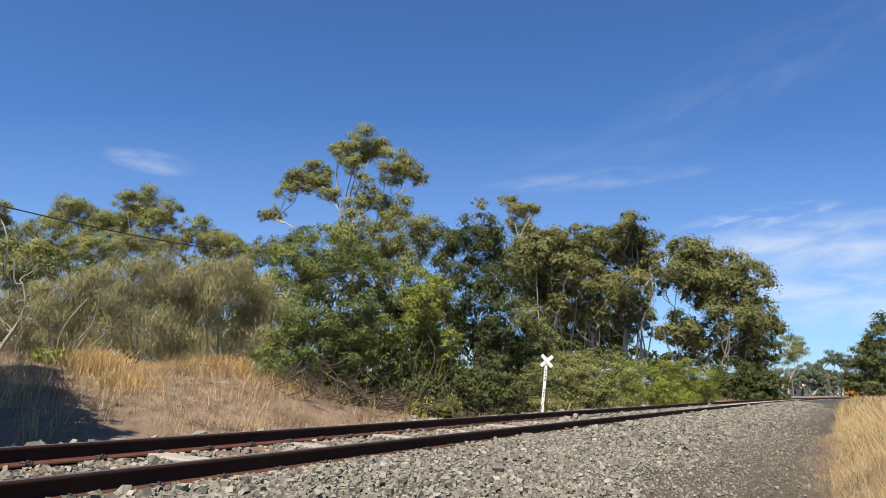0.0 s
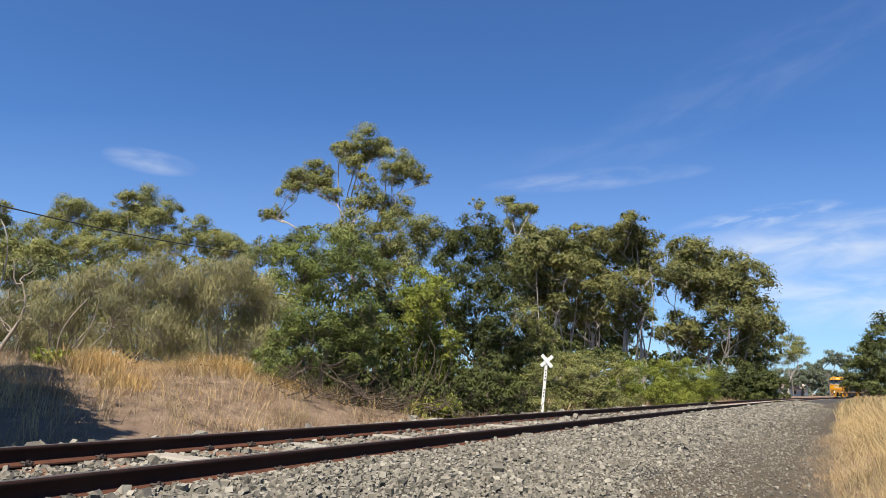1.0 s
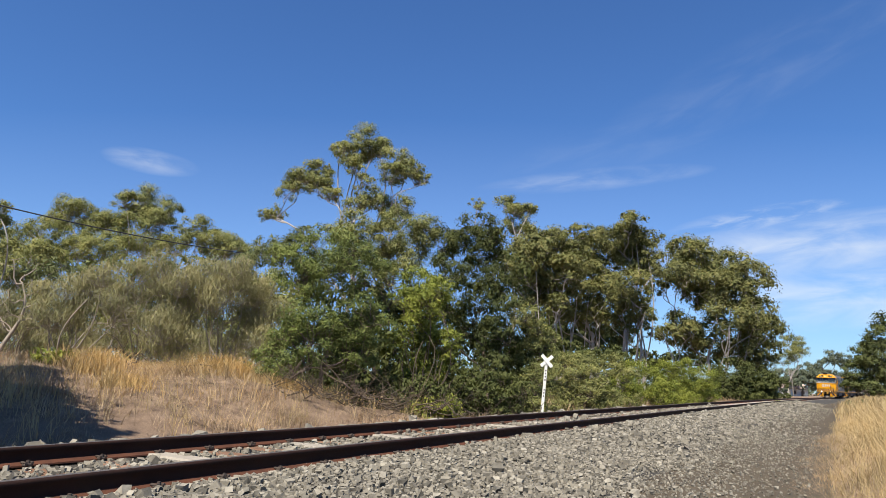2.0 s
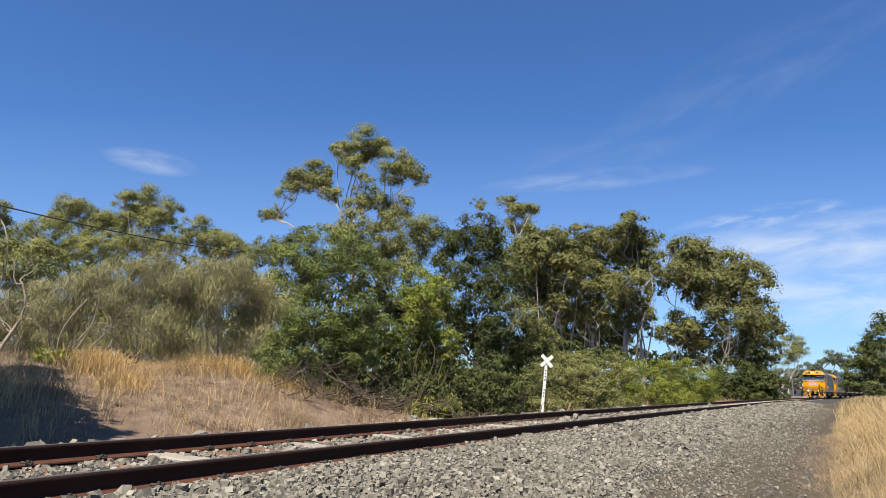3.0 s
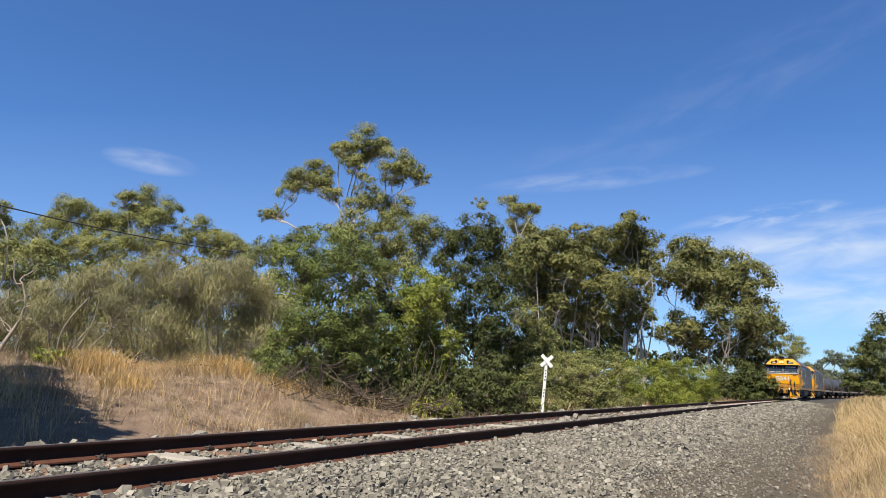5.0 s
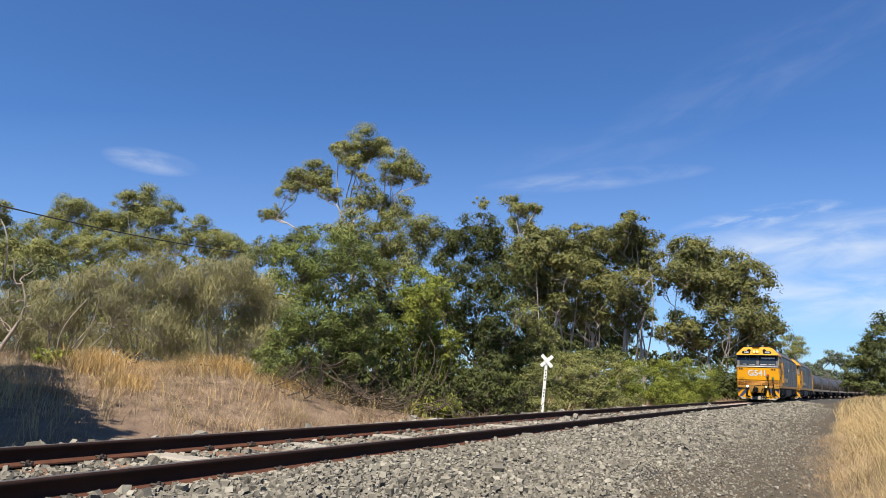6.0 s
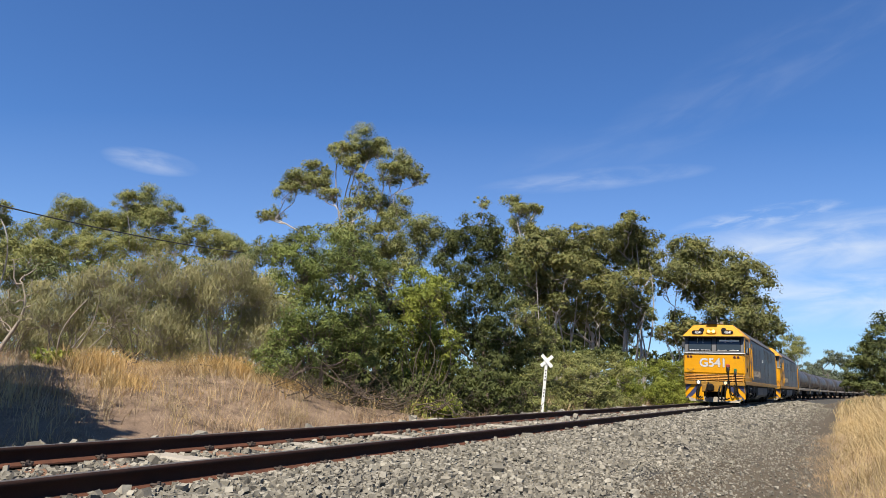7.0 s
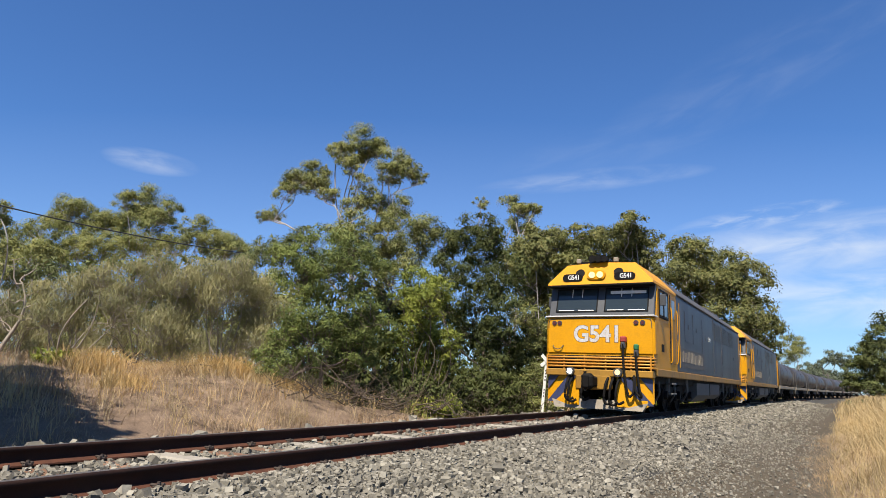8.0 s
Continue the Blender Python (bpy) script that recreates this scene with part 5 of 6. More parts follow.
M_RED = surf("red_cap", (0.256, 0.0305, 0.0183), (0.183, 0.0214, 0.0122), 5, 40, 0.5, relief=0.05)
M_GREEN = surf("green_cap", (0.0183, 0.122, 0.0427), (0.0122, 0.0794, 0.0305), 5, 40, 0.5, relief=0.05)
M_LENS_RED = surf("red_brown_lens", (0.0977, 0.0214, 0.0122), (0.0549, 0.0122, 0.00733), 8, 60, 0.15, relief=0.0)
M_TAN = surf("tan_sill", (0.256, 0.22, 0.165), (0.159, 0.128, 0.0915), 1.2, 30, 0.8, relief=0.08, stretch=(1, 0.4, 1))
M_HOPPER = surf("dark_grey_hopper", (0.0421, 0.0366, 0.0341), (0.0211, 0.0183, 0.017), 0.6, 20, 0.5, relief=0.04, grime=(0.14, 0.11, 0.0879), grime_amt=0.25, stretch=(1, 1, 0.4))


def glass_mat():
    m, nt, b, out = nodes_of("tinted_glass")
    b.inputs["Base Color"].default_value = (0.022, 0.030, 0.034, 1)
    b.inputs["Roughness"].default_value = 0.08
    b.inputs["Specular IOR Level"].default_value = 0.5
    bump(nt, b, noise_out(nt, 1.2, 2), 0.02, 0.02)
    return m


def lamp_mat(name, col, power):
    m, nt, b, out = nodes_of(name)
    b.inputs["Base Color"].default_value = (*col, 1)
    b.inputs["Roughness"].default_value = 0.15
    b.inputs["Emission Color"].default_value = (*col, 1)
    b.inputs["Emission Strength"].default_value = power
    return m


M_GLASS = glass_mat()
M_HEAD = lamp_mat("headlamp_glow", (1.0, 0.66, 0.26), 0.38)
M_DITCH = lamp_mat("ditch_lamp_glow", (1.0, 0.93, 0.78), 1.9)
MOVERS, ROLLERS = [], []


def s_of(t):
    return S_LAST - SPEED * (t - 8.0) + 0.0625 * (t - 8.0) ** 2


def loft(bm, rings, close=True, caps=True, mi=0):
    """Rings of equal count joined into a skin."""
    vs = [[bm.verts.new(p) for p in r] for r in rings]
    n = len(rings[0])
    fs = []
    for a, b in zip(vs, vs[1:]):
        for i in range(n if close else n - 1):
            fs.append(bm.faces.new((a[i], a[(i + 1) % n], b[(i + 1) % n], b[i])))
    if caps:
        fs.append(bm.faces.new(list(reversed(vs[0]))))
        fs.append(bm.faces.new(vs[-1]))
    for f in fs:
        f.material_index = mi
    bmesh.ops.recalc_face_normals(bm, faces=fs)
    return vs


def prism_y(bm, prof, y0, y1, mi=0):
    loft(bm, [[(x, y0, z) for x, z in prof], [(x, y1, z) for x, z in prof]], mi=mi)


def prism_x(bm, prof, x0, x1, mi=0):
    loft(bm, [[(x0, y, z) for y, z in prof], [(x1, y, z) for y, z in prof]], mi=mi)


def one_box(name, root, mat_, c, d, bevel=0.0, label="", m=None):
    bm = bmesh.new()
    box_bm(bm, *c, *d, bevel, m)
    return part(name, bm, mat_, root, label)


def tube_part(name, root, mat_, pts, r, label="", sides=7):
    """A round bar or hose through a few points, smoothed."""
    p = np.array(pts, float)
    if len(p) > 2:
        t = np.linspace(0, len(p) - 1, (len(p) - 1) * 5 + 1)
        q = np.stack([np.interp(t, np.arange(len(p)), p[:, i]) for i in range(3)], 1)
        for _ in range(3):
            q[1:-1] = (q[:-2] + 2 * q[1:-1] + q[2:]) / 4
        p = q
    tb = Tubes(sides)
    tb.add(p, np.full(len(p), r))
    ob = tb.mesh(name, mat_, root)
    if label:
        tagged(ob, label)
    return ob


def disc_part(name, root, mat_, c, r, depth, label="", seg=20, axis="y", r2=None):
    bm = bmesh.new()
    rot = pose(0, 0, 0, 90, 0, 0) if axis == "y" else (pose(0, 0, 0, 0, 90, 0) if axis == "x" else Matrix())
    bmesh.ops.create_cone(bm, cap_ends=True, segments=seg, radius1=r, radius2=r2 if r2 is not None else r, depth=depth, matrix=Matrix.Translation(c) @ rot)
    return part(name, bm, mat_, root, label)


def lettering(name, root, text, size, m, mat_, label="", wide=1.0, bold=0.0):
    cu = bpy.data.curves.new(name, "FONT")
    cu.body, cu.size, cu.align_x, cu.align_y, cu.extrude, cu.offset = text, size, "CENTER", "CENTER", 0.002, bold
    tmp = new(name, cu)
    bpy.context.view_layer.update()
    me = bpy.data.meshes.new_from_object(tmp.evaluated_get(bpy.context.evaluated_depsgraph_get()))
    bpy.data.objects.remove(tmp)
    me.materials.clear()
    me.materials.append(mat_)
    me.transform(m @ Matrix.Diagonal((wide, 1, 1, 1)))
    ob = new(name, me)
    ob.parent = root
    if label:
        tagged(ob, label)
    return ob


def capsule(bm, cx, y0, y1, cz, w, h, seg=8):
    """A flat oval plate facing forward."""
    r = h / 2
    pts = []
    for side in (1, -1):
        for i in range(seg + 1):
            a = -math.pi / 2 + math.pi * i / seg
            pts.append((cx + side * (w / 2 - r + r * math.cos(a)), cz + side * r * math.sin(a)))
    prism_y(bm, pts, y0, y1)


def wheelset(root, y, r, gauge=GAUGE):
    bm = bmesh.new()
    for sd in (-1, 1):
        x = sd * (gauge / 2 + 0.03)
        ring = [(0.10, -0.05), (0.10, 0.05), (r * 0.62, 0.02), (r - 0.07, 0.03), (r - 0.06, 0.065), (r, 0.065), (r + 0.004, -0.03), (r + 0.028, -0.045), (r + 0.028, -0.07), (r - 0.06, -0.07), (r - 0.07, -0.02), (r * 0.6, -0.01)]
        rings = []
        for i in range(20):
            a = i * 2 * math.pi / 20
            rings.append([(x + sd * w, q * math.sin(a), q * math.cos(a)) for q, w in ring])
        rings.append(rings[0])
        loft(bm, rings, caps=False)
    bmesh.ops.create_cone(bm, cap_ends=True, segments=10, radius1=0.085, radius2=0.085, depth=gauge + 0.5, matrix=pose(0, 0, 0, 0, 90, 0))
    bmesh.ops.create_cube(bm, size=0.14, matrix=Matrix.Translation((gauge / 2 + 0.14, 0.16, 0)))
    bmesh.ops.remove_doubles(bm, verts=bm.verts, dist=0.0005)
    ob = part("wheelset", bm, M_BROWNBLACK, root, "grimy steel wheels on one axle", smooth=False)
    ob.location = (0, y, r)
    ROLLERS.append((ob, y, r))
    return ob


def bogie(root, yc, axles, r, long_):
    fr = None
    for sd in (-1, 1):
        bm = bmesh.new()
        x = sd * 1.12
        prof = [(yc - long_ / 2, 0.62), (yc - long_ / 2 + 0.15, 0.86), (yc - long_ * 0.2, 0.80), (yc, 0.70), (yc + long_ * 0.2, 0.80), (yc + long_ / 2 - 0.15, 0.86), (yc + long_ / 2, 0.62), (yc + long_ * 0.25, 0.52), (yc, 0.42), (yc - long_ * 0.25, 0.52)]
        prism_x(bm, prof, x - 0.06, x + 0.06)
        f = part("bogie_frame", bm, M_BROWNBLACK, root, "grimy black bogie side frame")
        for a in axles:
            bm = bmesh.new()
            box_bm(bm, x + sd * 0.06, a, r, 0.16, 0.34, 0.36, 0.03)
            bmesh.ops.create_cone(bm, cap_ends=True, segments=12, radius1=0.13, radius2=0.11, depth=0.12, matrix=Matrix.Translation((x + sd * 0.17, a, r)) @ pose(0, 0, 0, 0, 90, 0))
            part("axle_box", bm, M_BROWNBLACK, f)
        for a in (yc - long_ * 0.3, yc + long_ * 0.3):
            bm = bmesh.new()
            bmesh.ops.create_cone(bm, cap_ends=True, segments=10, radius1=0.09, radius2=0.09, depth=0.42, matrix=Matrix.Translation((x + sd * 0.12, a, 0.80)))
            part("suspension_spring", bm, M_GREY, f, "dusty coil spring")
    for a in axles:
        wheelset(root, a, r)
    return fr


def bar_block(name, root, x, y0, y1, z0, z1, n, mat_, label):
    """Unreadable side lettering as upright bars of its size."""
    bm = bmesh.new()
    rr = random.Random(5)
    w = (y1 - y0) / n
    for i in range(n):
        h = (z1 - z0) * rr.choice((1.0, 1.0, 0.85))
        box_bm(bm, x, y0 + (i + 0.5) * w, z0 + h / 2, 0.006, w * rr.uniform(0.45, 0.7), h)
    return part(name, bm, mat_, root, label)


def locomotive(numbered, label):
    root = empty("locomotive")
    L = 18.6
    # --- hull: dark blue body side, roof apart
    bm = bmesh.new()
    prism_y(bm, [(-1.44, 1.20), (1.44, 1.20), (1.44, 3.36), (1.38, 3.46), (-1.38, 3.46), (-1.44, 3.36)], 2.96, L - 0.35)
    body = part("body", bm, M_BLUE, root, "dusty dark blue body side")
    bm = bmesh.new()
    prism_y(bm, [(-1.40, 3.464), (1.40, 3.464), (1.00, 3.93), (0.55, 4.02), (-0.55, 4.02), (-1.00, 3.93)], 2.2, L - 0.35)
    roof = part("roof", bm, M_ROOF, root, "dusty grey chamfered roof")
    for y, w, l, h in ((5.2, 1.3, 1.5, 0.10), (7.6, 0.7, 0.9, 0.16), (10.2, 1.5, 2.2, 0.10), (13.4, 1.6, 1.6, 0.14), (15.6, 1.6, 1.6, 0.14)):
        one_box("roof_hatch", roof, M_ROOF, (0, y, 4.02 + h / 2), (w, l, h), 0.03)
    disc_part("exhaust_stack", roof, M_BLACK, (0, 8.9, 4.10), 0.28, 0.24, axis="z", seg=14)
    for sd in (-1, 1):
        x = sd * 1.446
        tube_part("gutter_rail", body, M_GREY, [(sd * 1.43, 3.0, 3.47), (sd * 1.43, L - 0.4, 3.47)], 0.022)
        # access doors and grilles, with proud edges
        for i, (a, b, z0, z1) in enumerate(((4.2, 4.9, 2.15, 3.1), (5.6, 6.3, 2.15, 3.1), (7.4, 8.1, 1.9, 3.1), (12.2, 15.8, 1.7, 2.5))):
            bm = bmesh.new()
            box_bm(bm, x, (a + b) / 2, (z0 + z1) / 2, 0.016, b - a, z1 - z0, 0.004)
            box_bm(bm, x + sd * 0.010, b - 0.12, (z0 + z1) / 2, 0.03, 0.05, 0.16)
            part("access_door", bm, M_BLUE, body)
        for a, b, z0, z1 in ((10.2, 11.7, 2.62, 3.25), (12.2, 13.7, 2.62, 3.25), (14.2, 15.8, 2.62, 3.25)):
            bm = bmesh.new()
            for z in np.arange(z0, z1, 0.075):
                box_bm(bm, x, (a + b) / 2, float(z), 0.04, b - a, 0.035)
            part("air_intake_grille", bm, M_FRAME, body, "louvred air intake")
        one_box("panel_seam", body, M_FRAME, (x, 9.93, 2.3), (0.012, 0.05, 2.1))
        one_box("panel_seam", body, M_FRAME, (x, 12.0, 2.3), (0.012, 0.03, 2.1))
        for yy in (3.05, 17.4):
            tube_part("grab_rail", body, M_YELLOW_WORN, [(sd * 1.50, yy, 1.3), (sd * 1.50, yy, 3.2)], 0.016)
        one_box("lettering_panel", body, M_GREY, (x - sd * 0.003, 5.4, 1.63), (0.012, 4.3, 0.56), 0.0, "grey name panel")
        bar_block("side_lettering", body, x + sd * 0.008, 3.5, 7.3, 1.50, 1.84, 15, M_TAN, "row of pale upright bars of lettering")
        if numbered:
            m = Matrix.Translation((x + sd * 0.004, 8.9, 2.5)) @ pose(0, 0, 0, 90, 0, 90 * sd)
            lettering("side_number", body, "G541", 0.26, m, M_WHITE, "small white side number")
        # sill
        one_box("side_sill", root, M_YELLOW_WORN, (sd * 1.40, L / 2, 1.09), (0.12, L - 0.5, 0.20), 0.02, "grimy yellow side sill")
    one_box("underframe", root, M_BLACK, (0, L / 2, 0.93), (2.5, L - 0.9, 0.26), 0.02)
    bm = bmesh.new()
    prism_y(bm, [(-1.15, 0.28), (1.15, 0.28), (1.36, 0.50), (1.36, 0.90), (-1.36, 0.90), (-1.36, 0.50)], 6.5, 9.1)
    part("fuel_tank", bm, M_GREY, root, "dusty grey fuel tank")
    bm = bmesh.new()
    prism_y(bm, [(-1.2, 0.36), (1.2, 0.36), (1.36, 0.52), (1.36, 0.90), (-1.36, 0.90), (-1.36, 0.52)], 9.3, 11.6)
    part("battery_box", bm, M_GREY, root, "dusty grey equipment box")
    bogie(root, 3.75, (1.95, 3.75, 5.55), 0.508, 4.6)
    bogie(root, 14.6, (12.8, 14.6, 16.4), 0.508, 4.6)
    for sd in (-1, 1):
        for y in (0.9, 2.9, 4.7, 11.8, 13.8, 17.4):
            tube_part("sand_pipe", root, M_GREY, [(sd * 1.33, y, 0.86), (sd * 1.36, y + 0.05, 0.55), (sd * 1.15, y + 0.12, 0.25)], 0.03)
        one_box("cab_step", root, M_GREY, (sd * 1.36, 2.42, 0.55), (0.18, 0.55, 0.05), 0.01)
        one_box("cab_step", root, M_GREY, (sd * 1.36, 2.42, 0.82), (0.18, 0.55, 0.05), 0.01)

    # --- cab: yellow shell, sides with door and window
    bm = bmesh.new()
    prism_x(bm, [(0.02, 1.14), (2.95, 1.14), (2.95, 3.455), (0.55, 3.455), (0.34, 2.49), (0.02, 2.47)], -1.435, 1.435)
    cab = part("cab", bm, M_YELLOW, root, "bright yellow driving cab")
    bm = bmesh.new()
    box_bm(bm, 0, 0.17, 1.995, 2.94, 0.36, 1.03, 0.07)
    part("nose_panel", bm, M_YELLOW, cab, "flat yellow nose panel")
    bm = bmesh.new()
    box_bm(bm, 0, 0.15, 2.525, 2.97, 0.42, 0.035, 0.012)
    part("nose_ledge", bm, M_WHITE, cab, "pale ledge under the windscreen")
    tube_part("nose_seam", cab, M_FRAME, [(-1.40, -0.012, 2.20), (-1.39, -0.012, 2.42), (-1.30, -0.012, 2.46), (0, -0.012, 2.465), (1.30, -0.012, 2.46), (1.39, -0.012, 2.42), (1.40, -0.012, 2.20)], 0.011)
    # roof cap with sloped shoulders
    bm = bmesh.new()
    prof = [(-1.45, 3.40), (1.45, 3.40), (1.44, 3.47), (0.95, 3.98), (0.0, 4.03), (-0.95, 3.98), (-1.44, 3.47)]
    front = [(x, 0.02 + (z - 3.40) * 0.35, z) for x, z in prof]
    back = [(x, 2.94, z) for x, z in prof]
    loft(bm, [front, back])
    cap = part("cab_roof", bm, M_YELLOW, cab, "yellow cab roof with sloped shoulders")
    one_box("sun_visor", cab, M_BLACK, (0, 0.16, 3.375), (2.86, 0.34, 0.05), 0.01)
    # windscreen band
    tilt = math.degrees(math.atan2(0.26, 0.86))
    mm = Matrix.Translation((0, 0.27, 2.95)) @ pose(0, 0, 0, -tilt, 0, 0)
    bm = bmesh.new()
    box_bm(bm, 0, 0, 0, 2.88, 0.10, 0.92, 0.02, mm)
    band = part("windscreen_frame", bm, M_FRAME, cab, "dark grey windscreen surround")
    for cx in (-0.66, 0.70):
        bm = bmesh.new()
        box_bm(bm, cx, -0.052, 0.02, 1.12, 0.012, 0.66, 0.004, mm)
        part("windscreen", bm, M_GLASS, band, "tinted windscreen pane")
        bm = bmesh.new()
        for q in (0.35, -0.31):
            box_bm(bm, cx, -0.062, q, 1.18, 0.016, 0.03, 0.0, mm)
        for q in (-0.57, 0.57):
            box_bm(bm, cx + q, -0.062, 0.02, 0.03, 0.016, 0.68, 0.0, mm)
        part("windscreen_seal", bm, M_BLACK, band)
        for k, q in enumerate((-0.28, 0.28)):
            bm = bmesh.new()
            box_bm(bm, cx + q, -0.075, -0.285, 0.44, 0.014, 0.018, 0.0, mm)
            box_bm(bm, cx + q * 0.5, -0.078, 0.22, 0.018, 0.014, 0.24, 0.0, mm @ pose(0, 0, 0, 0, 0, 0))
            part("wiper", bm, M_WHITE, band, "pale wiper blade")
    one_box("sun_blind", band, M_WHITE, (0.74, 0.262, 3.19), (0.95, 0.010, 0.08), 0.0, "pale blind behind the screen", )
    # headlights and number boards
    bm = bmesh.new()
    capsule(bm, -0.07, 0.02, 0.30, 3.655, 0.50, 0.25)
    hb = part("headlight_housing", bm, M_YELLOW, cap)
    for dx in (-0.18, 0.04):
        disc_part("headlight", hb, M_HEAD, (dx, 0.012, 3.655), 0.088, 0.03, "lit warm headlight lens")
    for cx in (-0.74, 0.70):
        bm = bmesh.new()
        capsule(bm, cx, 0.035, 0.25, 3.60, 0.56, 0.21)
        nb = part("number_board", bm, M_BLACK, cap, "black oval number board")
        if numbered:
            lettering("board_number", nb, "G541", 0.175, Matrix.Translation((cx + 0.04, 0.030, 3.60)) @ pose(0, 0, 0, 90, 0, 0), M_WHITE, "white number", 0.85, 0.004)
        # a solid black tapered disc above the inner end of each board
        bm = bmesh.new()
        bmesh.ops.create_cone(bm, cap_ends=True, segments=16, radius1=0.16, radius2=0.13, depth=0.12, matrix=Matrix.Translation((cx * 0.74, 0.18, 3.71)) @ pose(0, 0, 0, 70, 0, 0))
        part("roof_recess", bm, M_BLACK, cap, "black round disc above the board")
    for cx in (-0.20, -0.03, 0.13):
        bm = bmesh.new()
        bmesh.ops.create_cone(bm, cap_ends=True, segments=14, radius1=0.10, radius2=0.035, depth=0.42, matrix=Matrix.Translation((cx, 0.30, 4.12)) @ pose(0, 0, 0, -90, 0, 0))
        part("horn", bm, M_BLACK, cap, "black trumpet horn")
    one_box("horn_bracket", cap, M_BLACK, (-0.10, 0.36, 4.04), (1.1, 0.20, 0.07), 0.01)
    for cx in (-0.63, 0.41):
        one_box("beacon", cap, M_TAN, (cx, 0.30, 4.10), (0.13, 0.12, 0.13), 0.02, "small pale roof beacon")
    # marker lights, big number
    for cx in (-1.23, -1.08, 1.00, 1.17):
        d = disc_part("marker_light", cab, M_FRAME, (cx, -0.015, 2.345), 0.066, 0.03, "round marker light")
        disc_part("lens", d, M_LENS_RED, (cx, -0.034, 2.345), 0.046, 0.012)
    if numbered:
        lettering("number_edge", cab, "G541", 0.60, Matrix.Translation((-0.03, -0.010, 2.03)) @ pose(0, 0, 0, 90, 0, 0), M_FRAME, "dark outline of the number", 0.98, 0.026)
        lettering("nose_number", cab, "G541", 0.60, Matrix.Translation((-0.03, -0.014, 2.03)) @ pose(0, 0, 0, 90, 0, 0), M_NUMBER, "large worn white number", 0.98, 0.016)
    tube_part("grab_handle", cab, M_FRAME, [(-1.27, -0.02, 1.74), (-1.22, -0.06, 1.66), (-1.12, -0.06, 1.63), (-1.02, -0.06, 1.66), (-0.97, -0.02, 1.74)], 0.012)
    for sd in (-1, 1):
        x = sd * 1.44
        one_box("cab_side_window", cab, M_GLASS, (x, 1.22, 2.93), (0.02, 0.98, 0.66), 0.03, "dark sliding side window")
        bm = bmesh.new()
        for yy in (0.69, 1.22, 1.75):
            box_bm(bm, x + sd * 0.008, yy, 2.93, 0.03, 0.05, 0.74)
        for zz in (2.57, 3.29):
            box_bm(bm, x + sd * 0.008, 1.22, zz, 0.03, 1.1, 0.05)
        part("window_surround", bm, M_BLACK, cab)
        one_box("cab_door", cab, M_YELLOW_WORN, (x - sd * 0.006, 2.42, 2.34), (0.03, 0.62, 1.92), 0.01, "yellow cab door set in dark gap")
        one_box("door_gap", cab, M_BLACK, (x, 2.06, 2.34), (0.018, 0.09, 1.95))
        one_box("door_window", cab, M_GLASS, (x + sd * 0.012, 2.42, 2.92), (0.012, 0.42, 0.55), 0.0)
        for yy in (2.02, 2.82):
            tube_part("door_handrail", cab, M_YELLOW, [(sd * 1.45, yy, 1.4), (sd * 1.50, yy, 1.45), (sd * 1.50, yy, 2.9), (sd * 1.45, yy, 2.95)], 0.016)
        one_box("side_vent", cab, M_BLACK, (x, 1.05, 1.75), (0.02, 0.28, 0.2))
        one_box("mirror", cab, M_FRAME, (sd * 1.56, 0.62, 3.0), (0.16, 0.05, 0.3), 0.01)
    # --- front end below the nose: rails, beam, pilot, coupler, lights
    for z in (1.42, 1.34, 1.26, 1.18):
        tube_part("front_rail", root, M_ORANGE, [(-1.45, 0.1, z), (-1.42, -0.10, z), (-0.9, -0.12, z), (0.9, -0.12, z), (1.42, -0.10, z), (1.45, 0.1, z)], 0.027, "orange cross rail")
    for x in (-1.40, -0.92, -0.35, 0.22, 0.88, 1.38):
        tube_part("rail_post", root, M_ORANGE, [(x, -0.10, 1.08), (x, -0.11, 1.50)], 0.022)
    one_box("anticlimber", root, M_BLACK, (0, 0.10, 1.27), (2.82, 0.3, 0.42), 0.02)
    one_box("headstock", root, M_YELLOW_WORN, (0, 0.02, 1.02), (2.86, 0.30, 0.18), 0.02, "yellow headstock beam")
    bm = bmesh.new()
    box_bm(bm, -0.12, -0.03, 0.78, 0.95, 0.22, 0.38, 0.03)
    part("drawgear_box", bm, M_YELLOW_WORN, root, "yellow drawgear housing")
    for sd in (-1, 1):
        # striped pilot wing: a sloped plate, its stripes proud
        x0, x1 = (sd * 0.50, sd * 1.42)
        outer = [(x0, -0.08, 0.98), (x1, 0.02, 0.98), (x1, 0.02, 0.30), (sd * 1.22, -0.05, 0.18), (x0, -0.14, 0.18)]
        bm = bmesh.new()
        loft(bm, [outer, [(x, y + 0.05, z) for x, y, z in outer]])
        wing = part("pilot_wing", bm, M_YELLOW, root, "yellow pilot wing with blue diagonal stripes")
        for k in (0.10, 0.62):
            # a diagonal stripe clipped to the plate
            pts = []
            for (a, z) in ((k, 0.96), (k + 0.26, 0.96), (k + 0.26 - 0.62, 0.24), (k - 0.62, 0.24)):
                pts.append((a, z))

            def cut(p, q, lim):
                tt = (lim - p[0]) / (q[0] - p[0])
                return (lim, p[1] + (q[1] - p[1]) * tt)

            def clip(poly, lim, keep_less):
                out = []
                for i, p in enumerate(poly):
                    q = poly[(i + 1) % len(poly)]
                    pin, qin = ((p[0] <= lim) == keep_less), ((q[0] <= lim) == keep_less)
                    if pin:
                        out.append(p)
                    if pin != qin:
                        out.append(cut(p, q, lim))
                return out

            poly = clip(clip(pts, 0.90, True), 0.02, False)
            if len(poly) < 3:
                continue
            ring = []
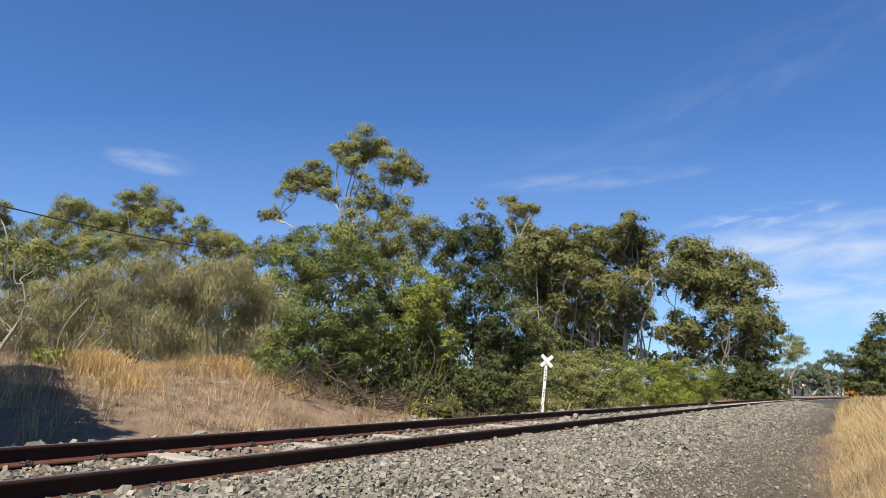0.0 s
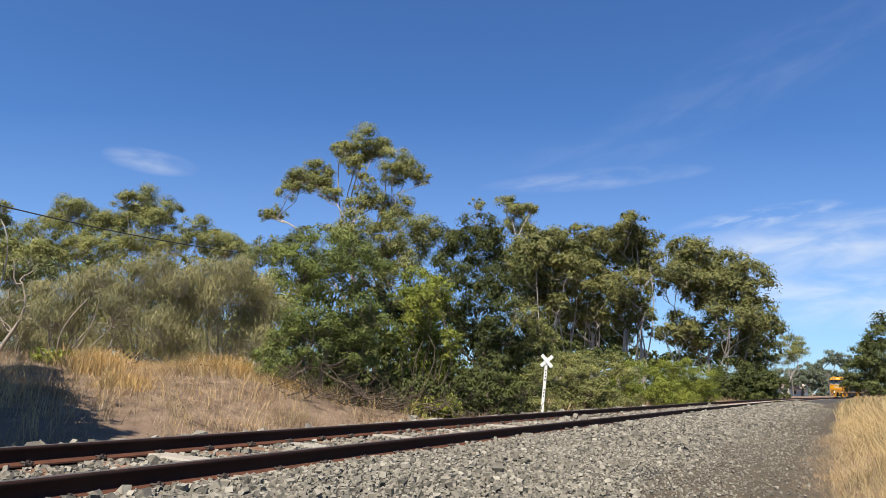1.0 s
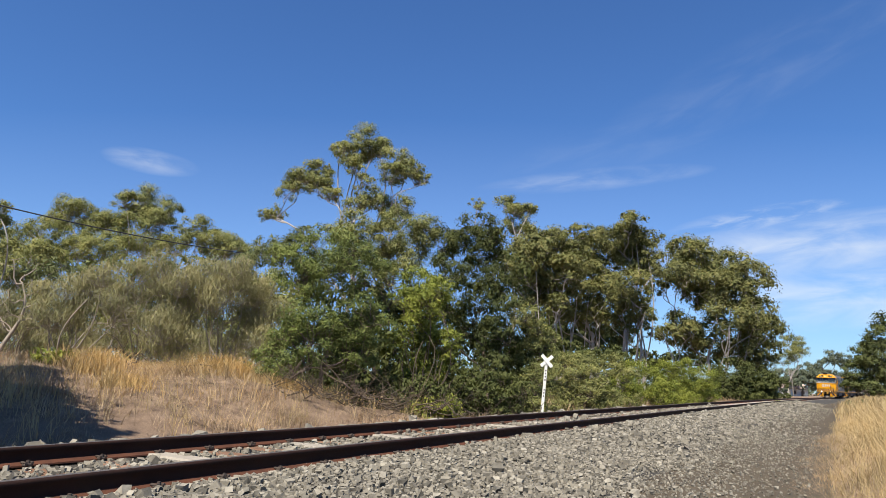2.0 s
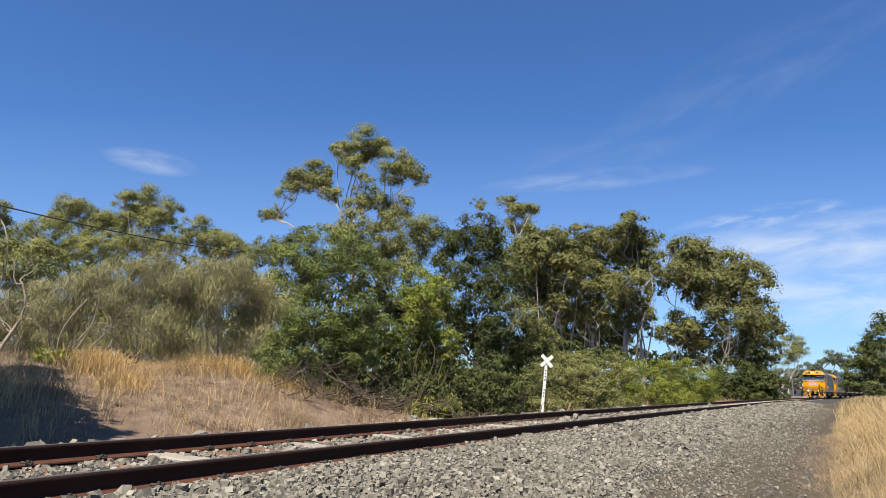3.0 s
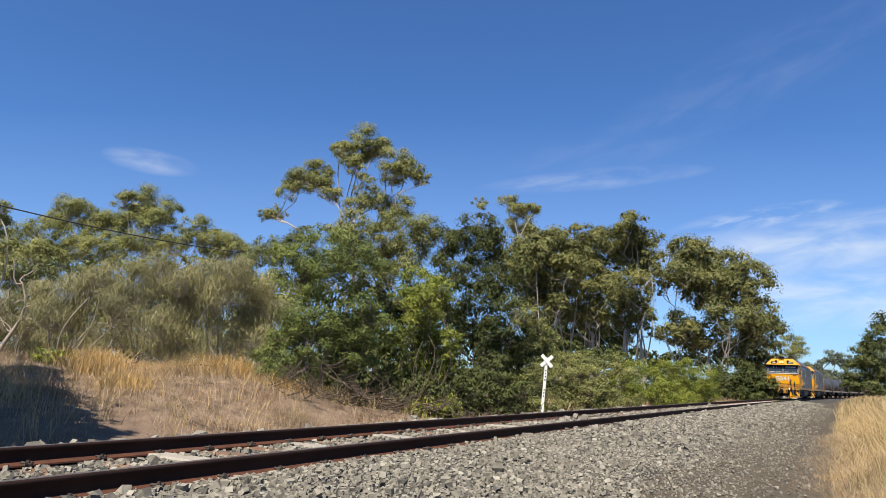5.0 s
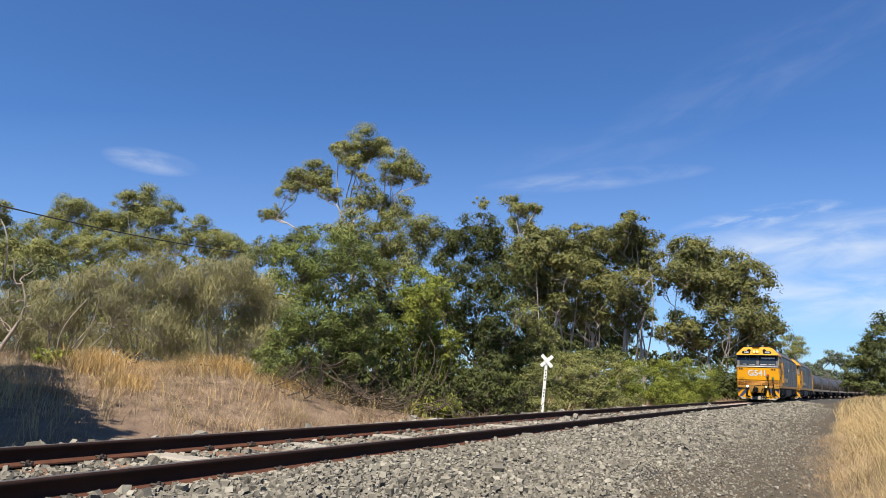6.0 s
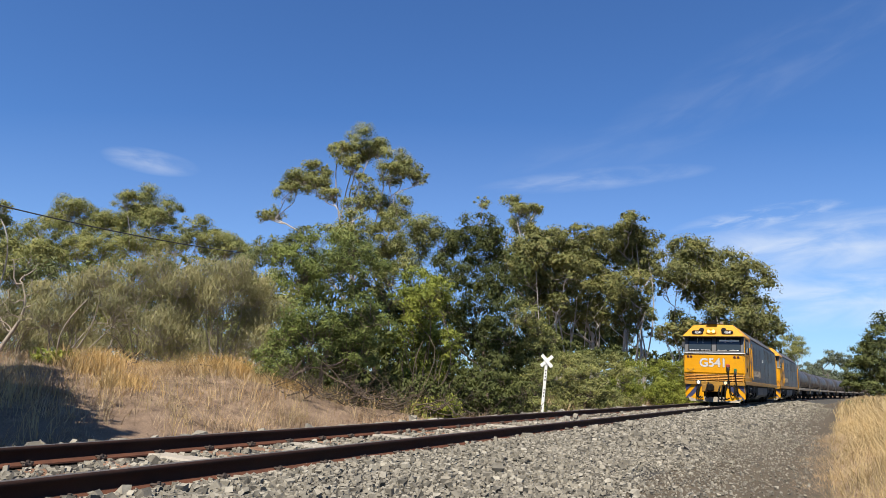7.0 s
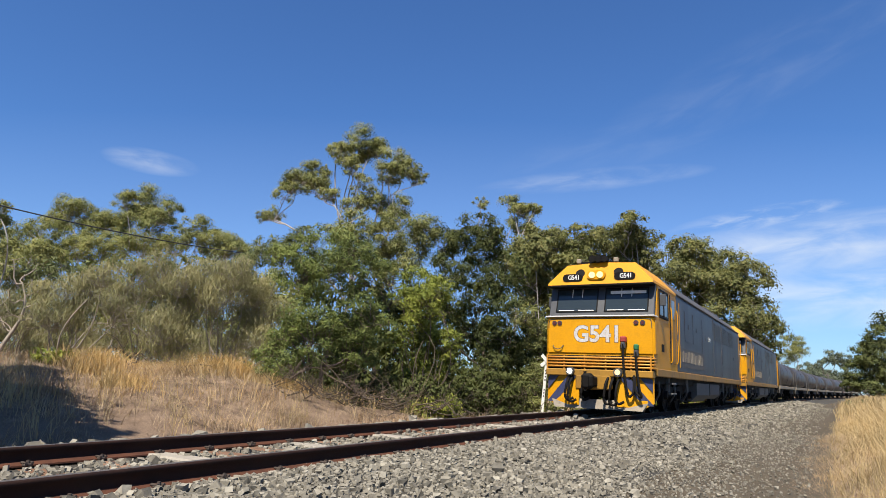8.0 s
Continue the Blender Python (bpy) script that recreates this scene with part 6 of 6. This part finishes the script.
            for a, z in poly:
                # on the far wing stripes run up to the right, on the near wing up to the left
                xx = (-1.42 + a) if sd < 0 else (1.42 - a)
                q = (abs(xx) - 0.50) / 0.92
                yy = -0.105 + 0.10 * q
                ring.append((xx, yy - 0.012, z))
            bm = bmesh.new()
            loft(bm, [ring, [(x, y + 0.03, z) for x, y, z in ring]])
            part("stripe", bm, M_BLUE_STRIPE, wing, "dark blue diagonal stripe")
        l = disc_part("ditch_light", root, M_FRAME, (-0.72 if sd < 0 else 0.56, -0.16, 1.05), 0.11, 0.14)
        disc_part("lens", l, M_DITCH if sd < 0 else M_HEAD, (-0.72 if sd < 0 else 0.56, -0.236, 1.05), 0.07, 0.02, "lit ditch light lens")
    bm = bmesh.new()
    prof = [(-1.30, 0.34), (1.30, 0.34), (1.16, 0.10), (-1.16, 0.10)]
    loft(bm, [[(x, -0.02 - 0.12 * (0.34 - z) / 0.24, z) for x, z in prof], [(x, 0.06, z) for x, z in prof]])
    part("pilot_blade", bm, M_PILOT, root, "dusty grey pilot blade")
    bm = bmesh.new()
    box_bm(bm, -0.10, -0.25, 0.80, 0.22, 0.5, 0.26, 0.04)
    box_bm(bm, -0.14, -0.50, 0.80, 0.30, 0.22, 0.40, 0.06)
    box_bm(bm, -0.02, -0.60, 0.80, 0.12, 0.16, 0.30, 0.04)
    bmesh.ops.create_cone(bm, cap_ends=True, segments=10, radius1=0.04, radius2=0.04, depth=0.5, matrix=Matrix.Translation((-0.20, -0.52, 0.80)))
    part("coupler", bm, M_BROWNBLACK, root, "dark knuckle coupler")
    # hoses
    for x, top, cap_m, nm in ((0.69, 1.90, M_RED, "red"), (1.02, 1.70, M_GREEN, "green")):
        h = tube_part("jumper_cable", root, M_BLACK, [(x, -0.16, top - 0.12), (x + 0.02, -0.20, 1.2), (x + 0.10, -0.24, 0.62), (x + 0.16, -0.22, 0.42), (x + 0.28 - (0.3 if nm == "green" else 0), -0.20, 0.55), (x + 0.25 - (0.3 if nm == "green" else 0), -0.1, 1.0)], 0.032, "black looped jumper cable")
        one_box("socket_cap", h, cap_m, (x, -0.10, top), (0.17 if nm == "red" else 0.12, 0.16, 0.16), 0.03, nm + " socket cap")
        one_box("socket_body", h, M_FRAME, (x, -0.12, top - 0.15), (0.12, 0.12, 0.20), 0.03)
    for x, lo in ((-0.74, 0.28), (-0.66, 0.24), (0.30, 0.22), (0.44, 0.20), (0.60, 0.24), (-0.30, 0.30)):
        tube_part("air_hose", root, M_BLACK, [(x, -0.08, 0.95), (x - 0.05, -0.26, 0.75), (x - 0.10, -0.28, lo + 0.12), (x - 0.02, -0.24, lo), (x + 0.12, -0.22, lo + 0.08)], 0.034, "black air hose")
    # rear end
    one_box("rear_wall", root, M_YELLOW_WORN, (0, L - 0.30, 2.3), (2.84, 0.10, 2.25), 0.03, "yellow rear wall")
    for sd in (-1, 1):
        tube_part("rear_handrail", root, M_YELLOW, [(sd * 1.44, L - 0.2, 1.1), (sd * 1.46, L - 0.1, 1.6), (sd * 1.46, L - 0.1, 3.0)], 0.025)
    one_box("rear_coupler", root, M_BROWNBLACK, (0, L + 0.15, 0.80), (0.26, 1.0, 0.30), 0.05)
    return tagged(root, label, "locomotive", group="train vehicles")


def wagon():
    root = empty("hopper_wagon")
    L = 14.0
    bm = bmesh.new()
    half = [(0.9, 1.15), (1.28, 1.42), (1.44, 1.88), (1.43, 2.32), (1.28, 2.70), (1.00, 3.00), (0.62, 3.18), (0.20, 3.25)]
    prof = half + [(-x, z) for x, z in reversed(half)]
    rings = []
    for y, k in ((0.60, 0.45), (0.64, 0.68), (0.80, 0.84), (1.15, 0.94), (1.7, 0.99), (2.3, 1.0), (L - 2.3, 1.0), (L - 1.7, 0.99), (L - 1.15, 0.94), (L - 0.80, 0.84), (L - 0.64, 0.68), (L - 0.60, 0.45)):
        rings.append([(x * k, y, 1.15 + (z - 1.15) * k) for x, z in prof])
    loft(bm, rings)
    tub = part("hopper_body", bm, M_HOPPER, root, "dark grey rounded hopper body", smooth=True)
    for y in np.linspace(2.6, L - 2.6, 3):
        bm = bmesh.new()
        a = [(x * 1.012, float(y) - 0.05, 1.15 + (z - 1.15) * 1.006) for x, z in prof]
        loft(bm, [a, [(x, yy + 0.10, z) for x, yy, z in a]])
        part("side_rib", bm, M_HOPPER, tub)
    one_box("roof_walk", tub, M_GREY, (0, L / 2, 3.29), (0.45, L - 4.0, 0.05), 0.01, "grey roof walkway")
    for y in (3.0, 5.7, 8.4, 11.0):
        one_box("roof_hatch", tub, M_HOPPER, (0, y, 3.30), (0.7, 0.8, 0.08), 0.03)
    for sd in (-1, 1):
        one_box("side_sill", root, M_TAN, (sd * 1.36, L / 2, 1.07), (0.10, L - 0.3, 0.24), 0.02, "dusty tan side sill")
        for y in (0.3, L - 0.3):
            tube_part("end_ladder", root, M_GREY, [(sd * 1.38, y, 1.15), (sd * 1.38, y, 2.7)], 0.025)
    one_box("underframe", root, M_BLACK, (0, L / 2, 0.93), (1.0, L, 0.3), 0.02)
    for y in (4.6, 7.0, 9.4):
        bm = bmesh.new()
        loft(bm, [[(-1.0, y - 1.0, 1.1), (1.0, y - 1.0, 1.1), (1.0, y + 1.0, 1.1), (-1.0, y + 1.0, 1.1)], [(-0.4, y - 0.35, 0.35), (0.4, y - 0.35, 0.35), (0.4, y + 0.35, 0.35), (-0.4, y + 0.35, 0.35)]])
        part("discharge_chute", bm, M_BROWNBLACK, root)
    bogie(root, 2.2, (1.35, 3.05), 0.46, 2.5)
    bogie(root, L - 2.2, (L - 3.05, L - 1.35), 0.46, 2.5)
    one_box("coupler", root, M_BROWNBLACK, (0, -0.2, 0.80), (0.25, 1.1, 0.28), 0.04)
    return tagged(root, "dark grey covered grain hopper wagon with tan sill", "wagon", group="train vehicles")


lead = locomotive(True, "yellow-nosed dark blue diesel locomotive hauling the train")
MOVERS.append((lead, 0.0))
second = locomotive(False, "second yellow and dark blue diesel locomotive coupled behind")
MOVERS.append((second, 19.75))
first_wagon = wagon()
MOVERS.append((first_wagon, 39.2))
wheel_parts = [c for c in first_wagon.children if c.name.startswith("wheelset")]
for i in range(1, 8):
    w = copy_thing(first_wagon, Matrix())
    MOVERS.append((w, 39.2 + 15.1 * i))
    for c in w.children:
        if c.name.startswith("wheelset"):
            ROLLERS.append((c, c.location.y, 0.46))


def motions():
    """The train rolls in along the curve, its wheels turning; treetops sway."""
    steps = [i * 0.25 for i in range(33)]
    for root, off in MOVERS:
        walk(root, [(t, track_pose(s_of(t) + off, 0.0, 0.003)) for t in steps])
    ticks = [i / 30.0 for i in range(241)]
    for ob, y, r in ROLLERS:
        walk(ob, [(t, pose(0, y, r, math.degrees((s_of(0.0) - s_of(t)) / r) % 360.0)) for t in ticks])
    for ob, rows in SWAYING:
        base = ob.matrix_basis.copy()
        walk(ob, [(t, base @ pose(0, 0, 0, 0.4 * a, a, 0)) for t, a in rows])


motions()
